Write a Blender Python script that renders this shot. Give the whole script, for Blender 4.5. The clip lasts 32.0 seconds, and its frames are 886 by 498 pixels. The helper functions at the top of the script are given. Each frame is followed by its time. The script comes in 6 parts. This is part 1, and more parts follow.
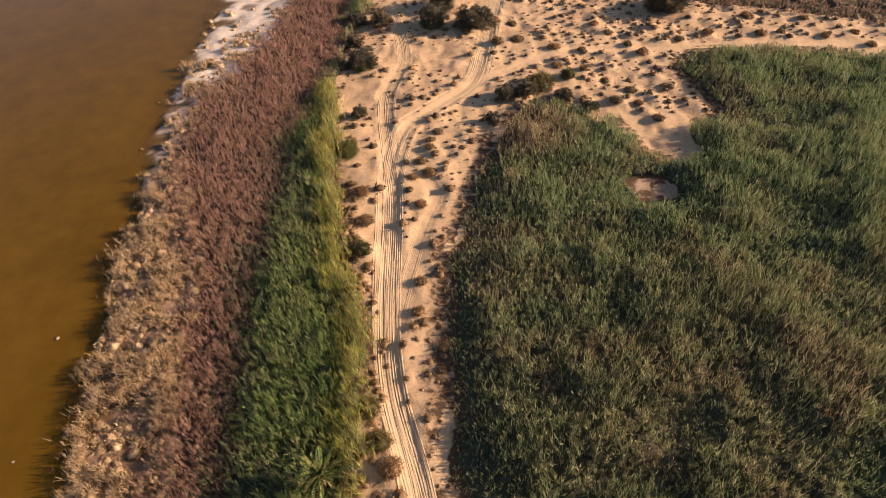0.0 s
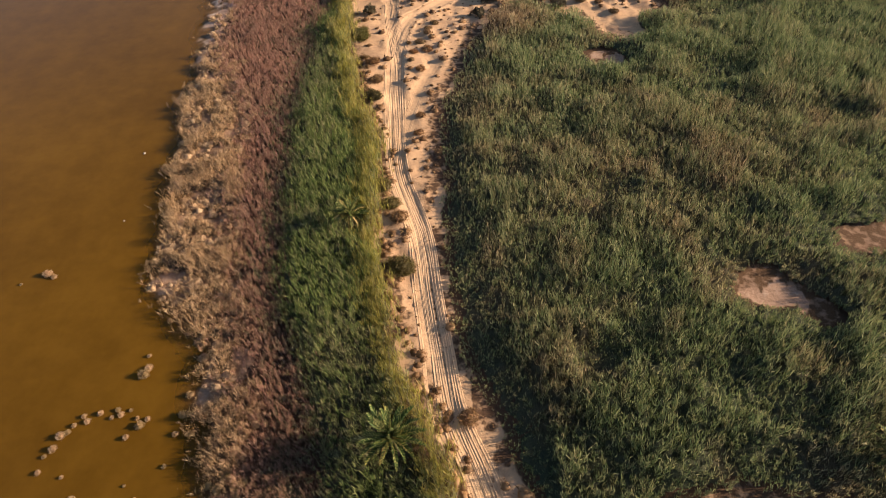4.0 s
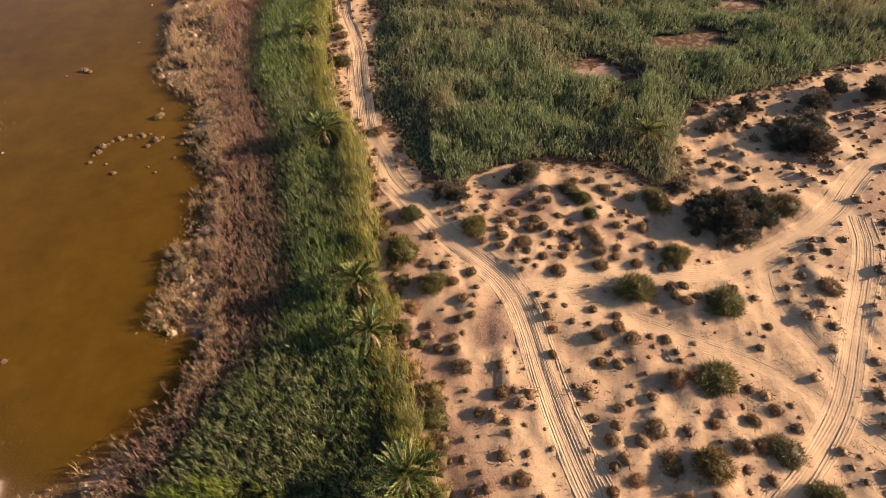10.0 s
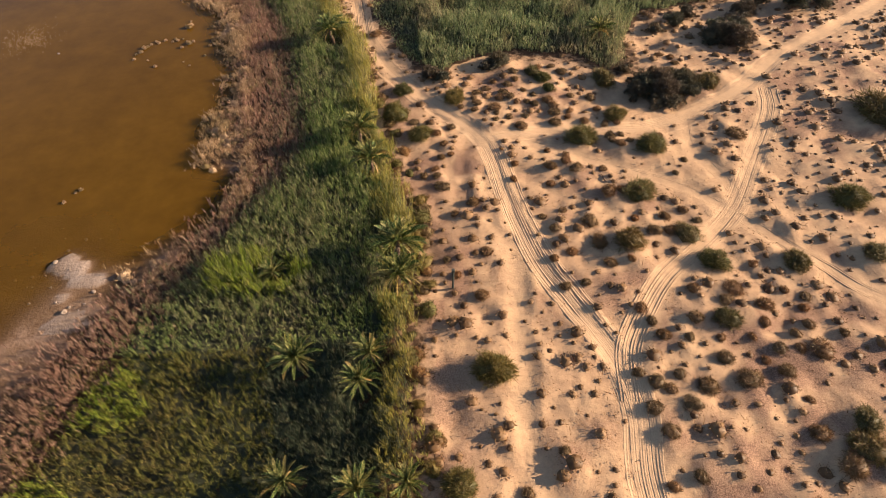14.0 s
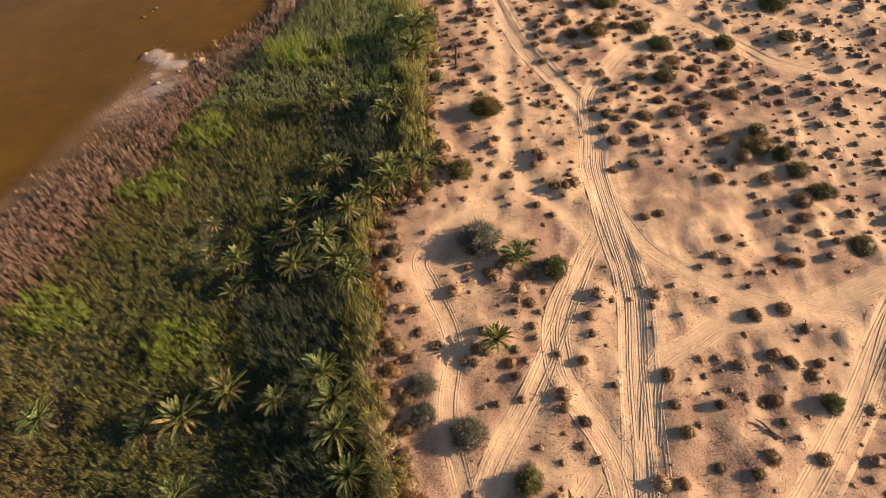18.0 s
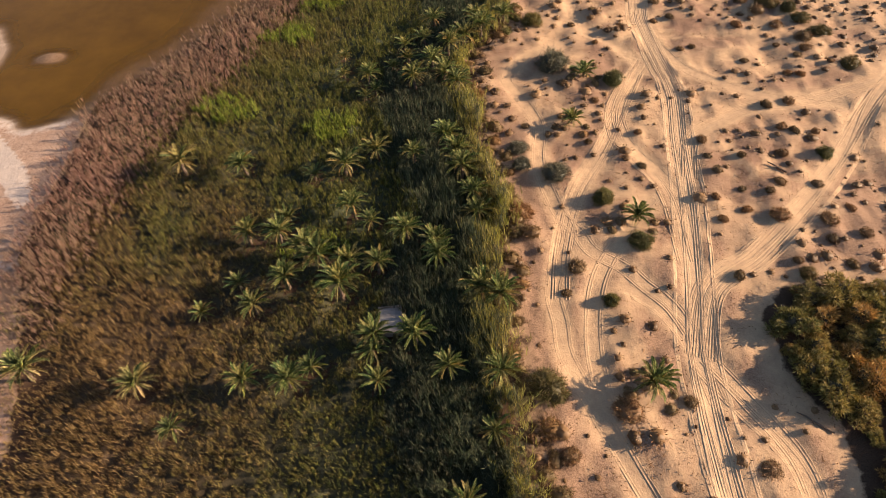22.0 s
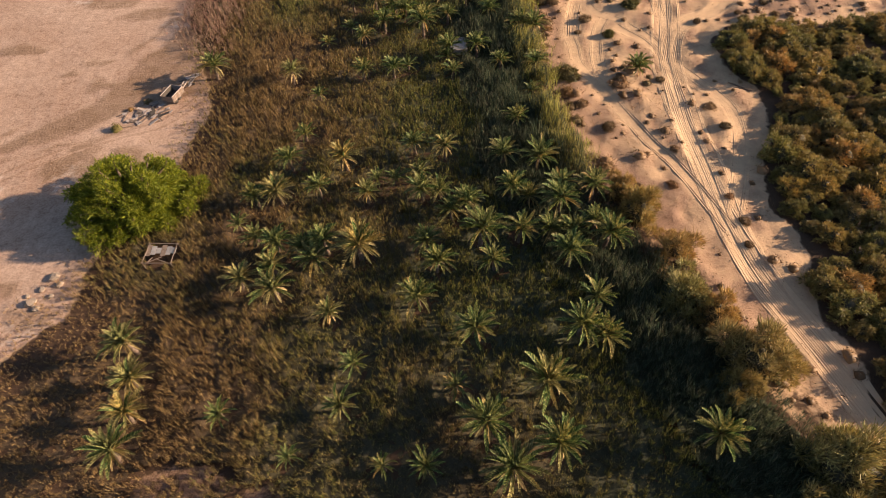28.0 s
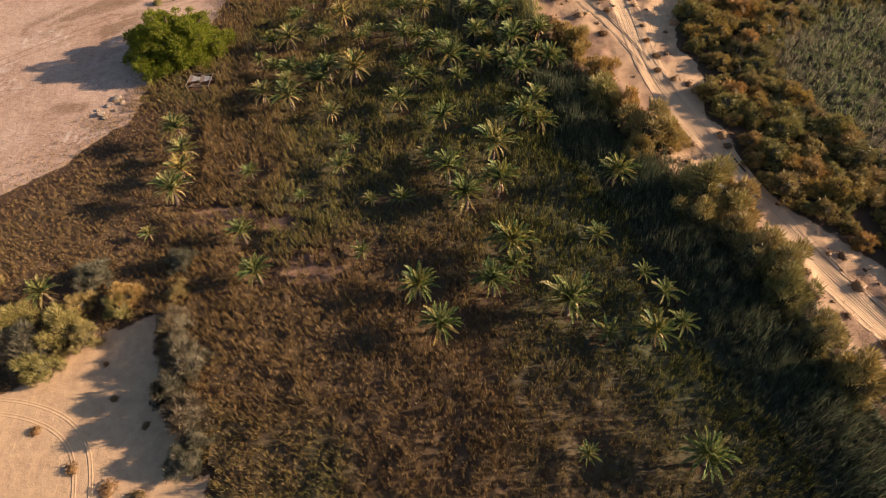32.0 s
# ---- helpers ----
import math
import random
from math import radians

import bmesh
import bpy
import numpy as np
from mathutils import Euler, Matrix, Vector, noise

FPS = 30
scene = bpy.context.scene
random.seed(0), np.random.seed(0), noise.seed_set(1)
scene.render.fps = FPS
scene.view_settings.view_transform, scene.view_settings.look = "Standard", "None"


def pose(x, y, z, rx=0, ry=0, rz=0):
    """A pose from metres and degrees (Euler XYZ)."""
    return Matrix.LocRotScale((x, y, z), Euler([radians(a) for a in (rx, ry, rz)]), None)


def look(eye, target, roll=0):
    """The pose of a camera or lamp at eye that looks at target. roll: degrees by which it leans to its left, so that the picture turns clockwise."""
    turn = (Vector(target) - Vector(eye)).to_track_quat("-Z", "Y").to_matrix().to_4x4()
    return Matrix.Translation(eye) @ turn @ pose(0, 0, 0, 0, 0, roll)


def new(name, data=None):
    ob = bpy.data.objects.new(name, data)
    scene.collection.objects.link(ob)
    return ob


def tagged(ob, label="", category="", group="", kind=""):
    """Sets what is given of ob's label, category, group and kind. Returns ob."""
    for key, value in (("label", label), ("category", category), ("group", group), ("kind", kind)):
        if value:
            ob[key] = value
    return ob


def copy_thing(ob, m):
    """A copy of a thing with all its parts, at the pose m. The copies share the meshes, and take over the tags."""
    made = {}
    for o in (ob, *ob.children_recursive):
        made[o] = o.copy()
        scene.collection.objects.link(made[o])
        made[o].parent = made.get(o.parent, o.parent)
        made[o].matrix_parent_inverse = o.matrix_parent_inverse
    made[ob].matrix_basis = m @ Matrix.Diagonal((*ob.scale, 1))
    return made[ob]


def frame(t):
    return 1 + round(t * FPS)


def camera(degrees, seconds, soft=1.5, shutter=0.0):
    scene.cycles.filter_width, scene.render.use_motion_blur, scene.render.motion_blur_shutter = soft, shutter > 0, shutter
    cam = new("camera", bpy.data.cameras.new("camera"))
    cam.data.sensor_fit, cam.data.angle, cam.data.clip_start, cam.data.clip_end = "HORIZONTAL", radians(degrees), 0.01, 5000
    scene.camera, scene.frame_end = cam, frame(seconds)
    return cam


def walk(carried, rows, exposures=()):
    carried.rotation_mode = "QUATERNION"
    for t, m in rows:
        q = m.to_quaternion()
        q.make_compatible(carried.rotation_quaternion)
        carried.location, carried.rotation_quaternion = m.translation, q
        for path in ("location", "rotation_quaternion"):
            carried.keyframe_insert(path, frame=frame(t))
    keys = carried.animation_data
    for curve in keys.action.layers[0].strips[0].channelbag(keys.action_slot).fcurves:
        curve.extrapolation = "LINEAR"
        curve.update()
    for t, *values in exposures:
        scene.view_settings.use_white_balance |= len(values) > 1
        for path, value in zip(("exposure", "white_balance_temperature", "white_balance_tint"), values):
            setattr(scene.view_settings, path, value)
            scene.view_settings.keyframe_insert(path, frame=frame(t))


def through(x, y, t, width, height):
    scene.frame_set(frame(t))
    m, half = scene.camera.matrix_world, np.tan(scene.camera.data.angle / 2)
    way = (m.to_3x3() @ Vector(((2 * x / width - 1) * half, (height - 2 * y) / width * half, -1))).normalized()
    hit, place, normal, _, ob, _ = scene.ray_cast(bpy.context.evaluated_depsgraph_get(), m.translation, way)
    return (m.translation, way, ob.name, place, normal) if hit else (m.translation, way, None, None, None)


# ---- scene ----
cam = camera(72.4, 32.0, 0.6)
EXPOSURE, SKY, SUN, THICK = 1.22, 0.056, 4.9, 1.0
PATH = [
    (0, (-0.130, 0.011, 58.930), (-0.330, 28.071, 30.430), -3.10),
    (0.5, (-0.240, -4.294, 58.860), (-0.431, 23.709, 30.300), -3.17),
    (1, (-0.329, -8.613, 58.771), (-0.478, 19.344, 30.154), -3.13),
    (1.5, (-0.384, -12.922, 58.667), (-0.524, 14.981, 30.004), -3.17),
    (2, (-0.434, -17.204, 58.553), (-0.577, 10.653, 29.836), -3.13),
    (2.5, (-0.483, -21.526, 58.450), (-0.640, 6.277, 29.690), -3.18),
    (3, (-0.540, -25.921, 58.367), (-0.700, 1.836, 29.567), -3.20),
    (3.5, (-0.605, -30.323, 58.281), (-0.765, -2.623, 29.441), -3.20),
    (5.5, (-0.665, -47.709, 57.579), (-0.665, -20.089, 28.639), -3.00),
    (6, (-0.135, -51.977, 57.497), (-0.075, -24.386, 28.531), -2.90),
    (6.5, (0.803, -56.122, 57.431), (0.932, -28.602, 28.408), -2.78),
    (7, (2.054, -60.018, 57.363), (2.285, -32.563, 28.278), -2.63),
    (7.5, (3.402, -63.631, 57.259), (3.693, -36.177, 28.173), -2.60),
    (8, (4.778, -67.171, 57.138), (5.078, -39.743, 28.026), -2.61),
    (8.5, (6.111, -70.834, 57.016), (6.420, -43.479, 27.831), -2.69),
    (9, (7.299, -74.569, 56.897), (7.650, -47.235, 27.691), -2.70),
    (9.5, (8.304, -78.373, 56.808), (8.664, -51.073, 27.568), -2.70),
    (10, (9.098, -82.220, 56.732), (9.455, -54.969, 27.446), -2.71),
    (10.5, (9.662, -86.037, 56.670), (10.008, -58.865, 27.319), -2.80),
    (11, (9.976, -89.637, 56.594), (10.333, -62.500, 27.211), -2.88),
    (11.5, (10.067, -92.954, 56.491), (10.430, -65.857, 27.071), -2.90),
    (12, (10.006, -96.130, 56.408), (10.392, -69.084, 26.951), -2.88),
    (12.5, (9.871, -99.254, 56.341), (10.308, -72.234, 26.861), -2.80),
    (13, (9.723, -102.502, 56.280), (10.203, -75.502, 26.777), -2.71),
    (13.5, (9.590, -106.002, 56.228), (10.110, -79.022, 26.688), -2.70),
    (15.5, (9.268, -122.024, 55.958), (9.688, -95.404, 26.118), -2.90),
    (16, (9.213, -126.431, 55.895), (9.453, -100.731, 25.235), -3.10),
    (16.5, (9.093, -131.032, 55.842), (9.173, -106.152, 24.522), -3.40),
    (17, (8.945, -135.678, 55.798), (8.945, -110.918, 24.398), -3.60),
    (17.5, (8.501, -140.195, 55.756), (8.495, -115.455, 24.336), -3.62),
    (18, (7.646, -144.572, 55.719), (7.597, -119.846, 24.282), -3.71),
    (18.5, (6.352, -148.779, 55.680), (6.209, -124.042, 24.243), -3.92),
    (19, (4.849, -152.872, 55.635), (4.607, -128.129, 24.212), -4.14),
    (19.5, (3.302, -156.960, 55.599), (3.036, -132.191, 24.191), -4.08),
    (20, (1.707, -161.103, 55.575), (1.410, -136.278, 24.220), -3.93),
    (20.5, (0.022, -165.317, 55.583), (-0.301, -140.500, 24.220), -3.92),
    (21, (-1.757, -169.586, 55.611), (-2.117, -144.797, 24.220), -3.98),
    (21.5, (-3.568, -173.872, 55.646), (-3.962, -149.072, 24.266), -4.03),
    (22, (-5.323, -178.140, 55.687), (-5.723, -153.332, 24.318), -4.17),
    (22.5, (-7.042, -182.409, 55.750), (-7.442, -157.643, 24.350), -4.21),
    (23, (-8.748, -186.654, 55.828), (-9.148, -161.917, 24.391), -4.27),
    (23.5, (-10.447, -190.836, 55.905), (-10.856, -166.133, 24.445), -4.25),
    (24, (-12.027, -194.920, 55.971), (-12.496, -170.243, 24.491), -4.38),
    (24.5, (-13.297, -198.943, 56.035), (-13.862, -174.300, 24.532), -4.48),
    (25, (-14.137, -202.957, 56.081), (-14.722, -178.340, 24.544), -4.46),
    (25.5, (-14.612, -206.975, 56.116), (-15.132, -182.395, 24.556), -4.20),
    (27.5, (-15.110, -222.956, 56.321), (-15.530, -198.476, 24.681), -4.00),
    (28, (-15.171, -226.968, 56.373), (-15.591, -202.528, 24.710), -3.98),
    (28.5, (-15.234, -230.982, 56.446), (-15.654, -206.588, 24.746), -3.92),
    (29, (-15.269, -234.981, 56.537), (-15.689, -210.652, 24.797), -3.92),
    (29.5, (-15.187, -239.002, 56.636), (-15.607, -214.708, 24.859), -3.98),
    (30, (-14.907, -243.080, 56.742), (-15.324, -218.837, 24.939), -4.00),
    (30.5, (-14.472, -247.174, 56.843), (-14.869, -222.974, 25.003), -3.98),
    (31, (-13.987, -251.259, 56.920), (-14.347, -227.093, 25.046), -3.88),
    (31.5, (-13.540, -255.317, 56.978), (-13.872, -231.160, 25.095), -3.76),
    (32, (-13.156, -259.347, 57.019), (-13.516, -235.207, 25.119), -3.90),
]
walk(cam, [(t, look(eye, target, roll)) for t, eye, target, roll in PATH], [(0, EXPOSURE, 6150, 16), (32, EXPOSURE, 6150, 16)])

# ---------------------------------------------------------------- light
SUN_UP, SUN_FROM = 19.0, 3.0        # elevation, and degrees from +x towards +y
sky_world = bpy.data.worlds.new("sky")
scene.world = sky_world
sky_world.use_nodes = True
wn = sky_world.node_tree
sky = wn.nodes.new("ShaderNodeTexSky")
sky.sky_type, sky.sun_disc = "NISHITA", False
sky.sun_elevation, sky.sun_rotation = radians(SUN_UP), radians(90 - SUN_FROM)
wn.links.new(sky.outputs[0], wn.nodes["Background"].inputs[0])
wn.nodes["Background"].inputs[1].default_value = SKY
sun = bpy.data.lights.new("sun", "SUN")
sun.energy, sun.angle, sun.color = SUN, radians(0.6), (1.0, 0.76, 0.50)
sun_ob = new("sun", sun)
ce, se = math.cos(radians(SUN_UP)), math.sin(radians(SUN_UP))
sun_ob.matrix_world = look((200 * ce * math.cos(radians(SUN_FROM)), 200 * ce * math.sin(radians(SUN_FROM)), 200 * se), (0, 0, 0))

# ---------------------------------------------------------------- number helpers
RNG = np.random.default_rng(7)


def lattice(ix, iy, seed):
    n = (ix.astype(np.int64) * 374761393 + iy.astype(np.int64) * 668265263 + seed * 974634777) & 0x7FFFFFFF
    n = ((n ^ (n >> 13)) * 1274126177) & 0x7FFFFFFF
    return ((n ^ (n >> 16)) & 0xFFFF) / 65535.0


def value_noise(x, y, size, seed):
    """Smooth noise from 0 to 1 with features of that size in metres."""
    u, v = x / size, y / size
    iu, iv = np.floor(u), np.floor(v)
    fu, fv = u - iu, v - iv
    fu, fv = fu * fu * (3 - 2 * fu), fv * fv * (3 - 2 * fv)
    a, b = lattice(iu, iv, seed), lattice(iu + 1, iv, seed)
    c, d = lattice(iu, iv + 1, seed), lattice(iu + 1, iv + 1, seed)
    return (a * (1 - fu) + b * fu) * (1 - fv) + (c * (1 - fu) + d * fu) * fv


def fbm(x, y, size, seed, octaves=3):
    total, weight, out = 0.0, 1.0, 0.0
    for k in range(octaves):
        out = out + weight * value_noise(x, y, size / 2 ** k, seed + 17 * k)
        total, weight = total + weight, weight * 0.5
    return out / total


def smooth(a, b, v):
    t = np.clip((v - a) / (b - a), 0, 1)
    return t * t * (3 - 2 * t)


def inside(x, y, poly):
    hit = np.zeros(np.shape(x), bool)
    for (x0, y0), (x1, y1) in zip(poly, poly[1:] + poly[:1]):
        if y0 != y1:
            hit ^= ((y0 > y) != (y1 > y)) & (x < (x1 - x0) * (y - y0) / (y1 - y0) + x0)
    return hit


def away(x, y, line, closed=False):
    """Distance in metres to a line of points."""
    best = np.full(np.shape(x), 1e9)
    for (x0, y0), (x1, y1) in zip(line, line[1:] + (line[:1] if closed else [])):
        ex, ey = x1 - x0, y1 - y0
        t = np.clip(((x - x0) * ex + (y - y0) * ey) / (ex * ex + ey * ey + 1e-9), 0, 1)
        best = np.minimum(best, (x - x0 - t * ex) ** 2 + (y - y0 - t * ey) ** 2)
    return np.sqrt(best)


def depth_in(x, y, poly):
    """Metres inside a closed outline; negative outside."""
    d = away(x, y, poly, True)
    return np.where(inside(x, y, poly), d, -d)


def curve(points, step=0.6):
    """A smooth line through the points, cut into even steps."""
    p = [Vector(q) for q in points]
    p = [2 * p[0] - p[1]] + p + [2 * p[-1] - p[-2]]
    out = []
    for a, b, c, d in zip(p, p[1:], p[2:], p[3:]):
        n = max(2, int((c - b).length / step))
        for k in range(n):
            t = k / n
            out.append(0.5 * ((2 * b) + (c - a) * t + (2 * a - 5 * b + 4 * c - d) * t * t + (3 * b - a - 3 * c + d) * t ** 3))
    out.append(p[-2])
    return [(q.x, q.y) for q in out]


# ---------------------------------------------------------------- plan
SHORE = [(-53, 150), (-50, 125), (-51, 104), (-49, 84), (-46, 66), (-45.5, 56), (-43, 49), (-43, 40), (-40, 28), (-39, 17), (-33, 11),
         (-30, 5), (-28, -4), (-26, -11), (-23.5, -19), (-25, -30), (-24, -40), (-18, -42), (-18.5, -49), (-23, -54), (-30, -59),
         (-35, -68), (-39, -76), (-43, -83), (-47, -91), (-52, -96), (-58, -102)]
BRUSH_W = [(-32, 150), (-33, 134), (-35, 120), (-39, 109), (-44, 99), (-42, 79), (-37, 65), (-33, 54), (-31, 37), (-29, 22), (-25, 7), (-22, -3), (-22, -12),
           (-20, -20), (-19, -30), (-17, -38), (-16, -45), (-21, -53), (-28, -65), (-33, -71), (-36, -78), (-43, -88), (-52, -99), (-57, -104)]
FLAT_E = [(-57, -112), (-58, -124), (-56, -135), (-53, -143), (-50, -150), (-49, -158), (-51, -166), (-56, -176), (-58, -184), (-58, -190), (-63, -194),
          (-66, -199), (-74, -205), (-110, -222)]
GREEN_W = [(-20, 150), (-21, 124), (-23, 103), (-27, 85), (-27, 71), (-27.5, 54), (-26, 33), (-24, 15), (-20, 3), (-17, -7), (-15, -18), (-12.5, -29),
           (-11, -37), (-14, -45), (-18, -51), (-23, -62), (-28, -69), (-30, -75), (-33, -84), (-38, -93), (-43, -102), (-46.5, -111), (-49, -118), (-51, -126), (-52.5, -134), (-53, -142)]
GREEN_E = [(-15, 150), (-15, 134), (-19, 112), (-20, 101), (-17.5, 88), (-18, 78), (-16, 70), (-14, 56), (-10, 42), (-10.5, 35), (-10, 23), (-8, 11), (-6, 3),
           (-3, -5), (-1, -11), (0, -17), (1, -28), (3, -39), (4, -46), (6, -52), (7, -59), (7, -64), (5.5, -70), (6, -84), (5, -89), (1, -94),
           (-1, -98), (-1, -105), (0, -118), (1, -124), (2, -129), (0.3, -134), (0, -144), (0.4, -153), (1.2, -165), (3.0, -173), (6.2, -180),
           (9, -187), (12, -194), (14.5, -201), (18, -207), (21, -214), (23, -221), (25, -228), (29, -240), (38, -275)]
LAKE = SHORE + [(-66, -106), (-73, -102), (-77, -95), (-76, -85), (-80, -78), (-95, -72), (-140, -62), (-500, -60), (-500, 600), (-70, 600), (-58, 200)]
BRUSH = BRUSH_W + FLAT_E[:3] + [(x + 2.5, y) for x, y in GREEN_W[::-1]]
GREEN = GREEN_W + FLAT_E[3:] + [(-110, -275)] + GREEN_E[::-1]
FIELD = [(85, 103), (76, 105), (63, 108), (52, 109), (45, 103), (49, 87), (41, 83), (41, 77), (36, 74), (32, 77), (29, 86), (20, 92), (15, 92), (8, 81), (5, 71),
         (2, 62), (0, 57), (-0.5, 47), (-1, 35), (-1, 21), (-0.5, 11), (1, 2), (5, -9), (7, -13), (12, -18), (16, -16), (21, -14), (26, -13), (32, -14),
         (36, -15), (41, -20), (44, -19), (46, -9), (51, -1), (65, 2), (81, 8), (112, 14), (130, 60), (118, 100)]
THICKET = [(27, -145), (31, -142), (36, -142), (42, -143), (64, -141), (66, -160), (66, -238), (37, -225), (31, -218), (28, -214), (24, -206), (25, -201), (22.5, -191),
           (25, -188), (24, -180), (25, -173), (29, -164), (30, -158), (26.5, -152)]
THICKET_REED = [(46, -172), (36, -178), (31, -184), (34, -195), (37, -204), (42, -211), (70, -228), (102, -246), (102, -158), (70, -165)]
SAND_CLEARING = [(-60, -232), (-53, -226), (-46, -223), (-44, -230), (-40, -238), (-36, -241), (-37, -275), (-100, -275), (-90, -238)]
PANS = [(31, 68, 3.4, 3.0), (39, 12, 4.4, 3.2), (43, 8, 2.0, 2.4), (58, 19, 6.5, 3.6), (71, 31, 7.0, 3.6)]     # bare pans in the reeds
FAR_BRUSH = [(24, 158), (29, 137), (44, 132), (58, 128), (74, 122), (90, 115), (130, 104), (150, 160)]
HOLLOWS = [(15.5, 2.5, 3.0, 2.6), (24, 30, 4, 3), (62, 45, 7, 4), (50, 60, 6, 4), (57, 84, 7, 4)]     # lower, greener hollows in the reed bed
DRY_SPOTS = [(-29, -218, 4.5, 2.6), (-41, -209.5, 5.0, 2.2), (-33, -211, 3.0, 1.5)]
TRACKS = {
    "main": [(14, 137), (9, 112), (6, 101), (-1, 93), (-6, 87), (-8, 76), (-8, 61), (-8, 47), (-7, 36), (-4, 24), (-3, 14), (-2, 5), (-1, -3), (1, -9),
             (3, -15), (6, -20), (9, -25), (12, -29), (16, -34), (18, -38), (19, -43), (20, -52), (22, -62), (25, -69), (28, -76), (29, -82), (28, -89),
             (28, -99), (28, -108), (26, -118), (24, -129), (21, -142), (19, -150), (18, -161), (18, -172), (18, -182), (19, -190), (22, -200), (25, -211),
             (28, -221), (32, -230), (40, -246)],
    "north_fork": [(-8, 72), (-10, 96), (-7, 113), (-10, 135)],
    "north_road": [(4, 99), (13, 105), (25, 111), (47, 111), (70, 110), (120, 104)],
    "turnout": [(-7, 77), (-4, 75), (-1, 70), (-3, 63), (-5, 54), (-7, 44)],
    "east_road": [(17, -37), (22, -36), (28, -35), (34, -35), (41, -36), (50, -33), (61, -27), (71, -18), (92, -5), (120, 14)],
    "east_cut": [(24.4, -38.2), (33.6, -43.7), (38.5, -46.5), (43.2, -49.3), (46.7, -52.7), (48.9, -55.4), (51.3, -58.7), (53.5, -61.9), (56, -64.9), (63, -72), (90, -84)],
    "east_arc": [(48.4, -35.8), (47.6, -40.2), (48.6, -44.4), (49.8, -48.4), (50.4, -51.2)],
    "south_diag": [(28.9, -95.2), (31.3, -102.3), (35.1, -106.3), (40.8, -110.1), (50, -113)],
    "east_fork": [(64, -28), (62, -34), (55, -45), (49, -54), (43, -60), (37, -65), (33, -70), (30, -75), (29, -81)],
    "west_loop": [(14, -95), (9, -97), (5, -102), (6, -106), (8, -113), (7, -121), (8, -128), (9, -133), (6, -140), (6, -145), (6, -149), (8, -155), (12, -166), (15, -173), (18, -183)],
    "cross": [(24, -103), (21, -109), (16, -119), (11, -127), (8, -135), (6.5, -142)],
    "cross_back": [(8.5, -130), (10.1, -132.3), (11.3, -135.5), (14.1, -138), (16.2, -140.9), (18.2, -143.6), (19.3, -147)],
    "south_east": [(62, -106), (57, -110), (52, -115), (45, -123), (36, -132), (29, -138), (23, -142), (19.5, -150)],
    "bend": [(26, -100), (20, -110), (19, -116), (20, -120), (22, -124), (23, -129), (22, -138)],
    "east_bend": [(58, -108), (45, -112), (37, -113), (33, -115), (28, -118), (25.5, -125)],
    "thicket_arc": [(20, -150), (22.5, -155), (25, -161), (24.5, -167), (22, -174), (19, -181)],
    "faint_west": [(14, -141), (17, -144), (19, -149), (19.5, -155)],
    "faint_cross": [(20, -128), (15, -134), (11, -140), (9, -148), (9, -156)],
    "old_track": [(19.3, -62), (18.2, -74), (17.3, -83.7), (19.1, -90.7), (22.1, -95.5), (24.9, -99.9), (26, -102.6)],
    "flat_track": [(-90, -178), (-72, -165), (-62, -160), (-56, -158), (-52, -154), (-51, -151)],
    "clearing_track": [(-72, -236), (-62, -233), (-52, -236), (-48, -244), (-46, -262)],
}
CURVES = {k: curve(v) for k, v in TRACKS.items()}

PALMS_N = [(-13.3, 25.7, 0.75), (-6.5, -7.3, 0.95), (40.9, -10.5, 0.9), (-0.5, -37.2, 0.95), (1.4, -43.8, 0.85), (4.7, -60.3, 1.0), (-9.8, -62, 0.6), (4.9, -64.4, 0.85), (2.2, -74.5, 0.8), (-5.7, -74.8, 1.05),
           (0.7, -77.8, 0.85), (-5.4, -87.3, 0.85), (5.7, -88.2, 0.8), (1.1, -88.9, 0.95), (1.8, -91.8, 0.9), (-7.2, -92.5, 0.7), (-0.8, -93, 0.9), (-10.3, -93.7, 0.7), (-19.8, -95.9, 0.45), (-3.7, -96.1, 0.9),
           (-9.7, -97.5, 0.7), (-12.2, -98.8, 0.6), (-19.6, -99.8, 0.45), (-6.1, -99.8, 0.9), (-15.8, -102.3, 0.75), (-4.5, -102.8, 0.9), (16.1, -103.3, 0.85), (-8.8, -103.8, 0.95)]
PALMS_M = [(-14.7, -104.7, 0.7), (-2.4, -105.3, 0.9), (-16.2, -105.8, 0.5), (12.5, -113.8, 0.75), (-5, -117.3, 0.9), (-14, -117.8, 0.85), (-39.7, -118.9, 1.05), (-9.1, -119.3, 0.75), (-3.7, -119.8, 0.9), (-31.2, -119.9, 0.8),
           (-18.2, -120.9, 0.95), (-22.1, -121.5, 0.65), (-3.1, -123, 0.95), (-1.9, -126.9, 0.8), (-16.5, -128.6, 0.8), (-24.6, -128.8, 0.65), (-14.5, -129.9, 0.7), (-1.5, -130.1, 0.8), (17.4, -131.1, 0.8), (-29.1, -131.5, 0.75),
           (-25.3, -131.8, 0.8), (-10.1, -132.5, 0.8), (-6.7, -134.1, 0.85), (-21.9, -134.5, 0.95), (-19.9, -135.7, 0.95), (-6.7, -136.2, 0.85), (-16.7, -136.3, 0.85), (-13.4, -137.1, 0.75)]
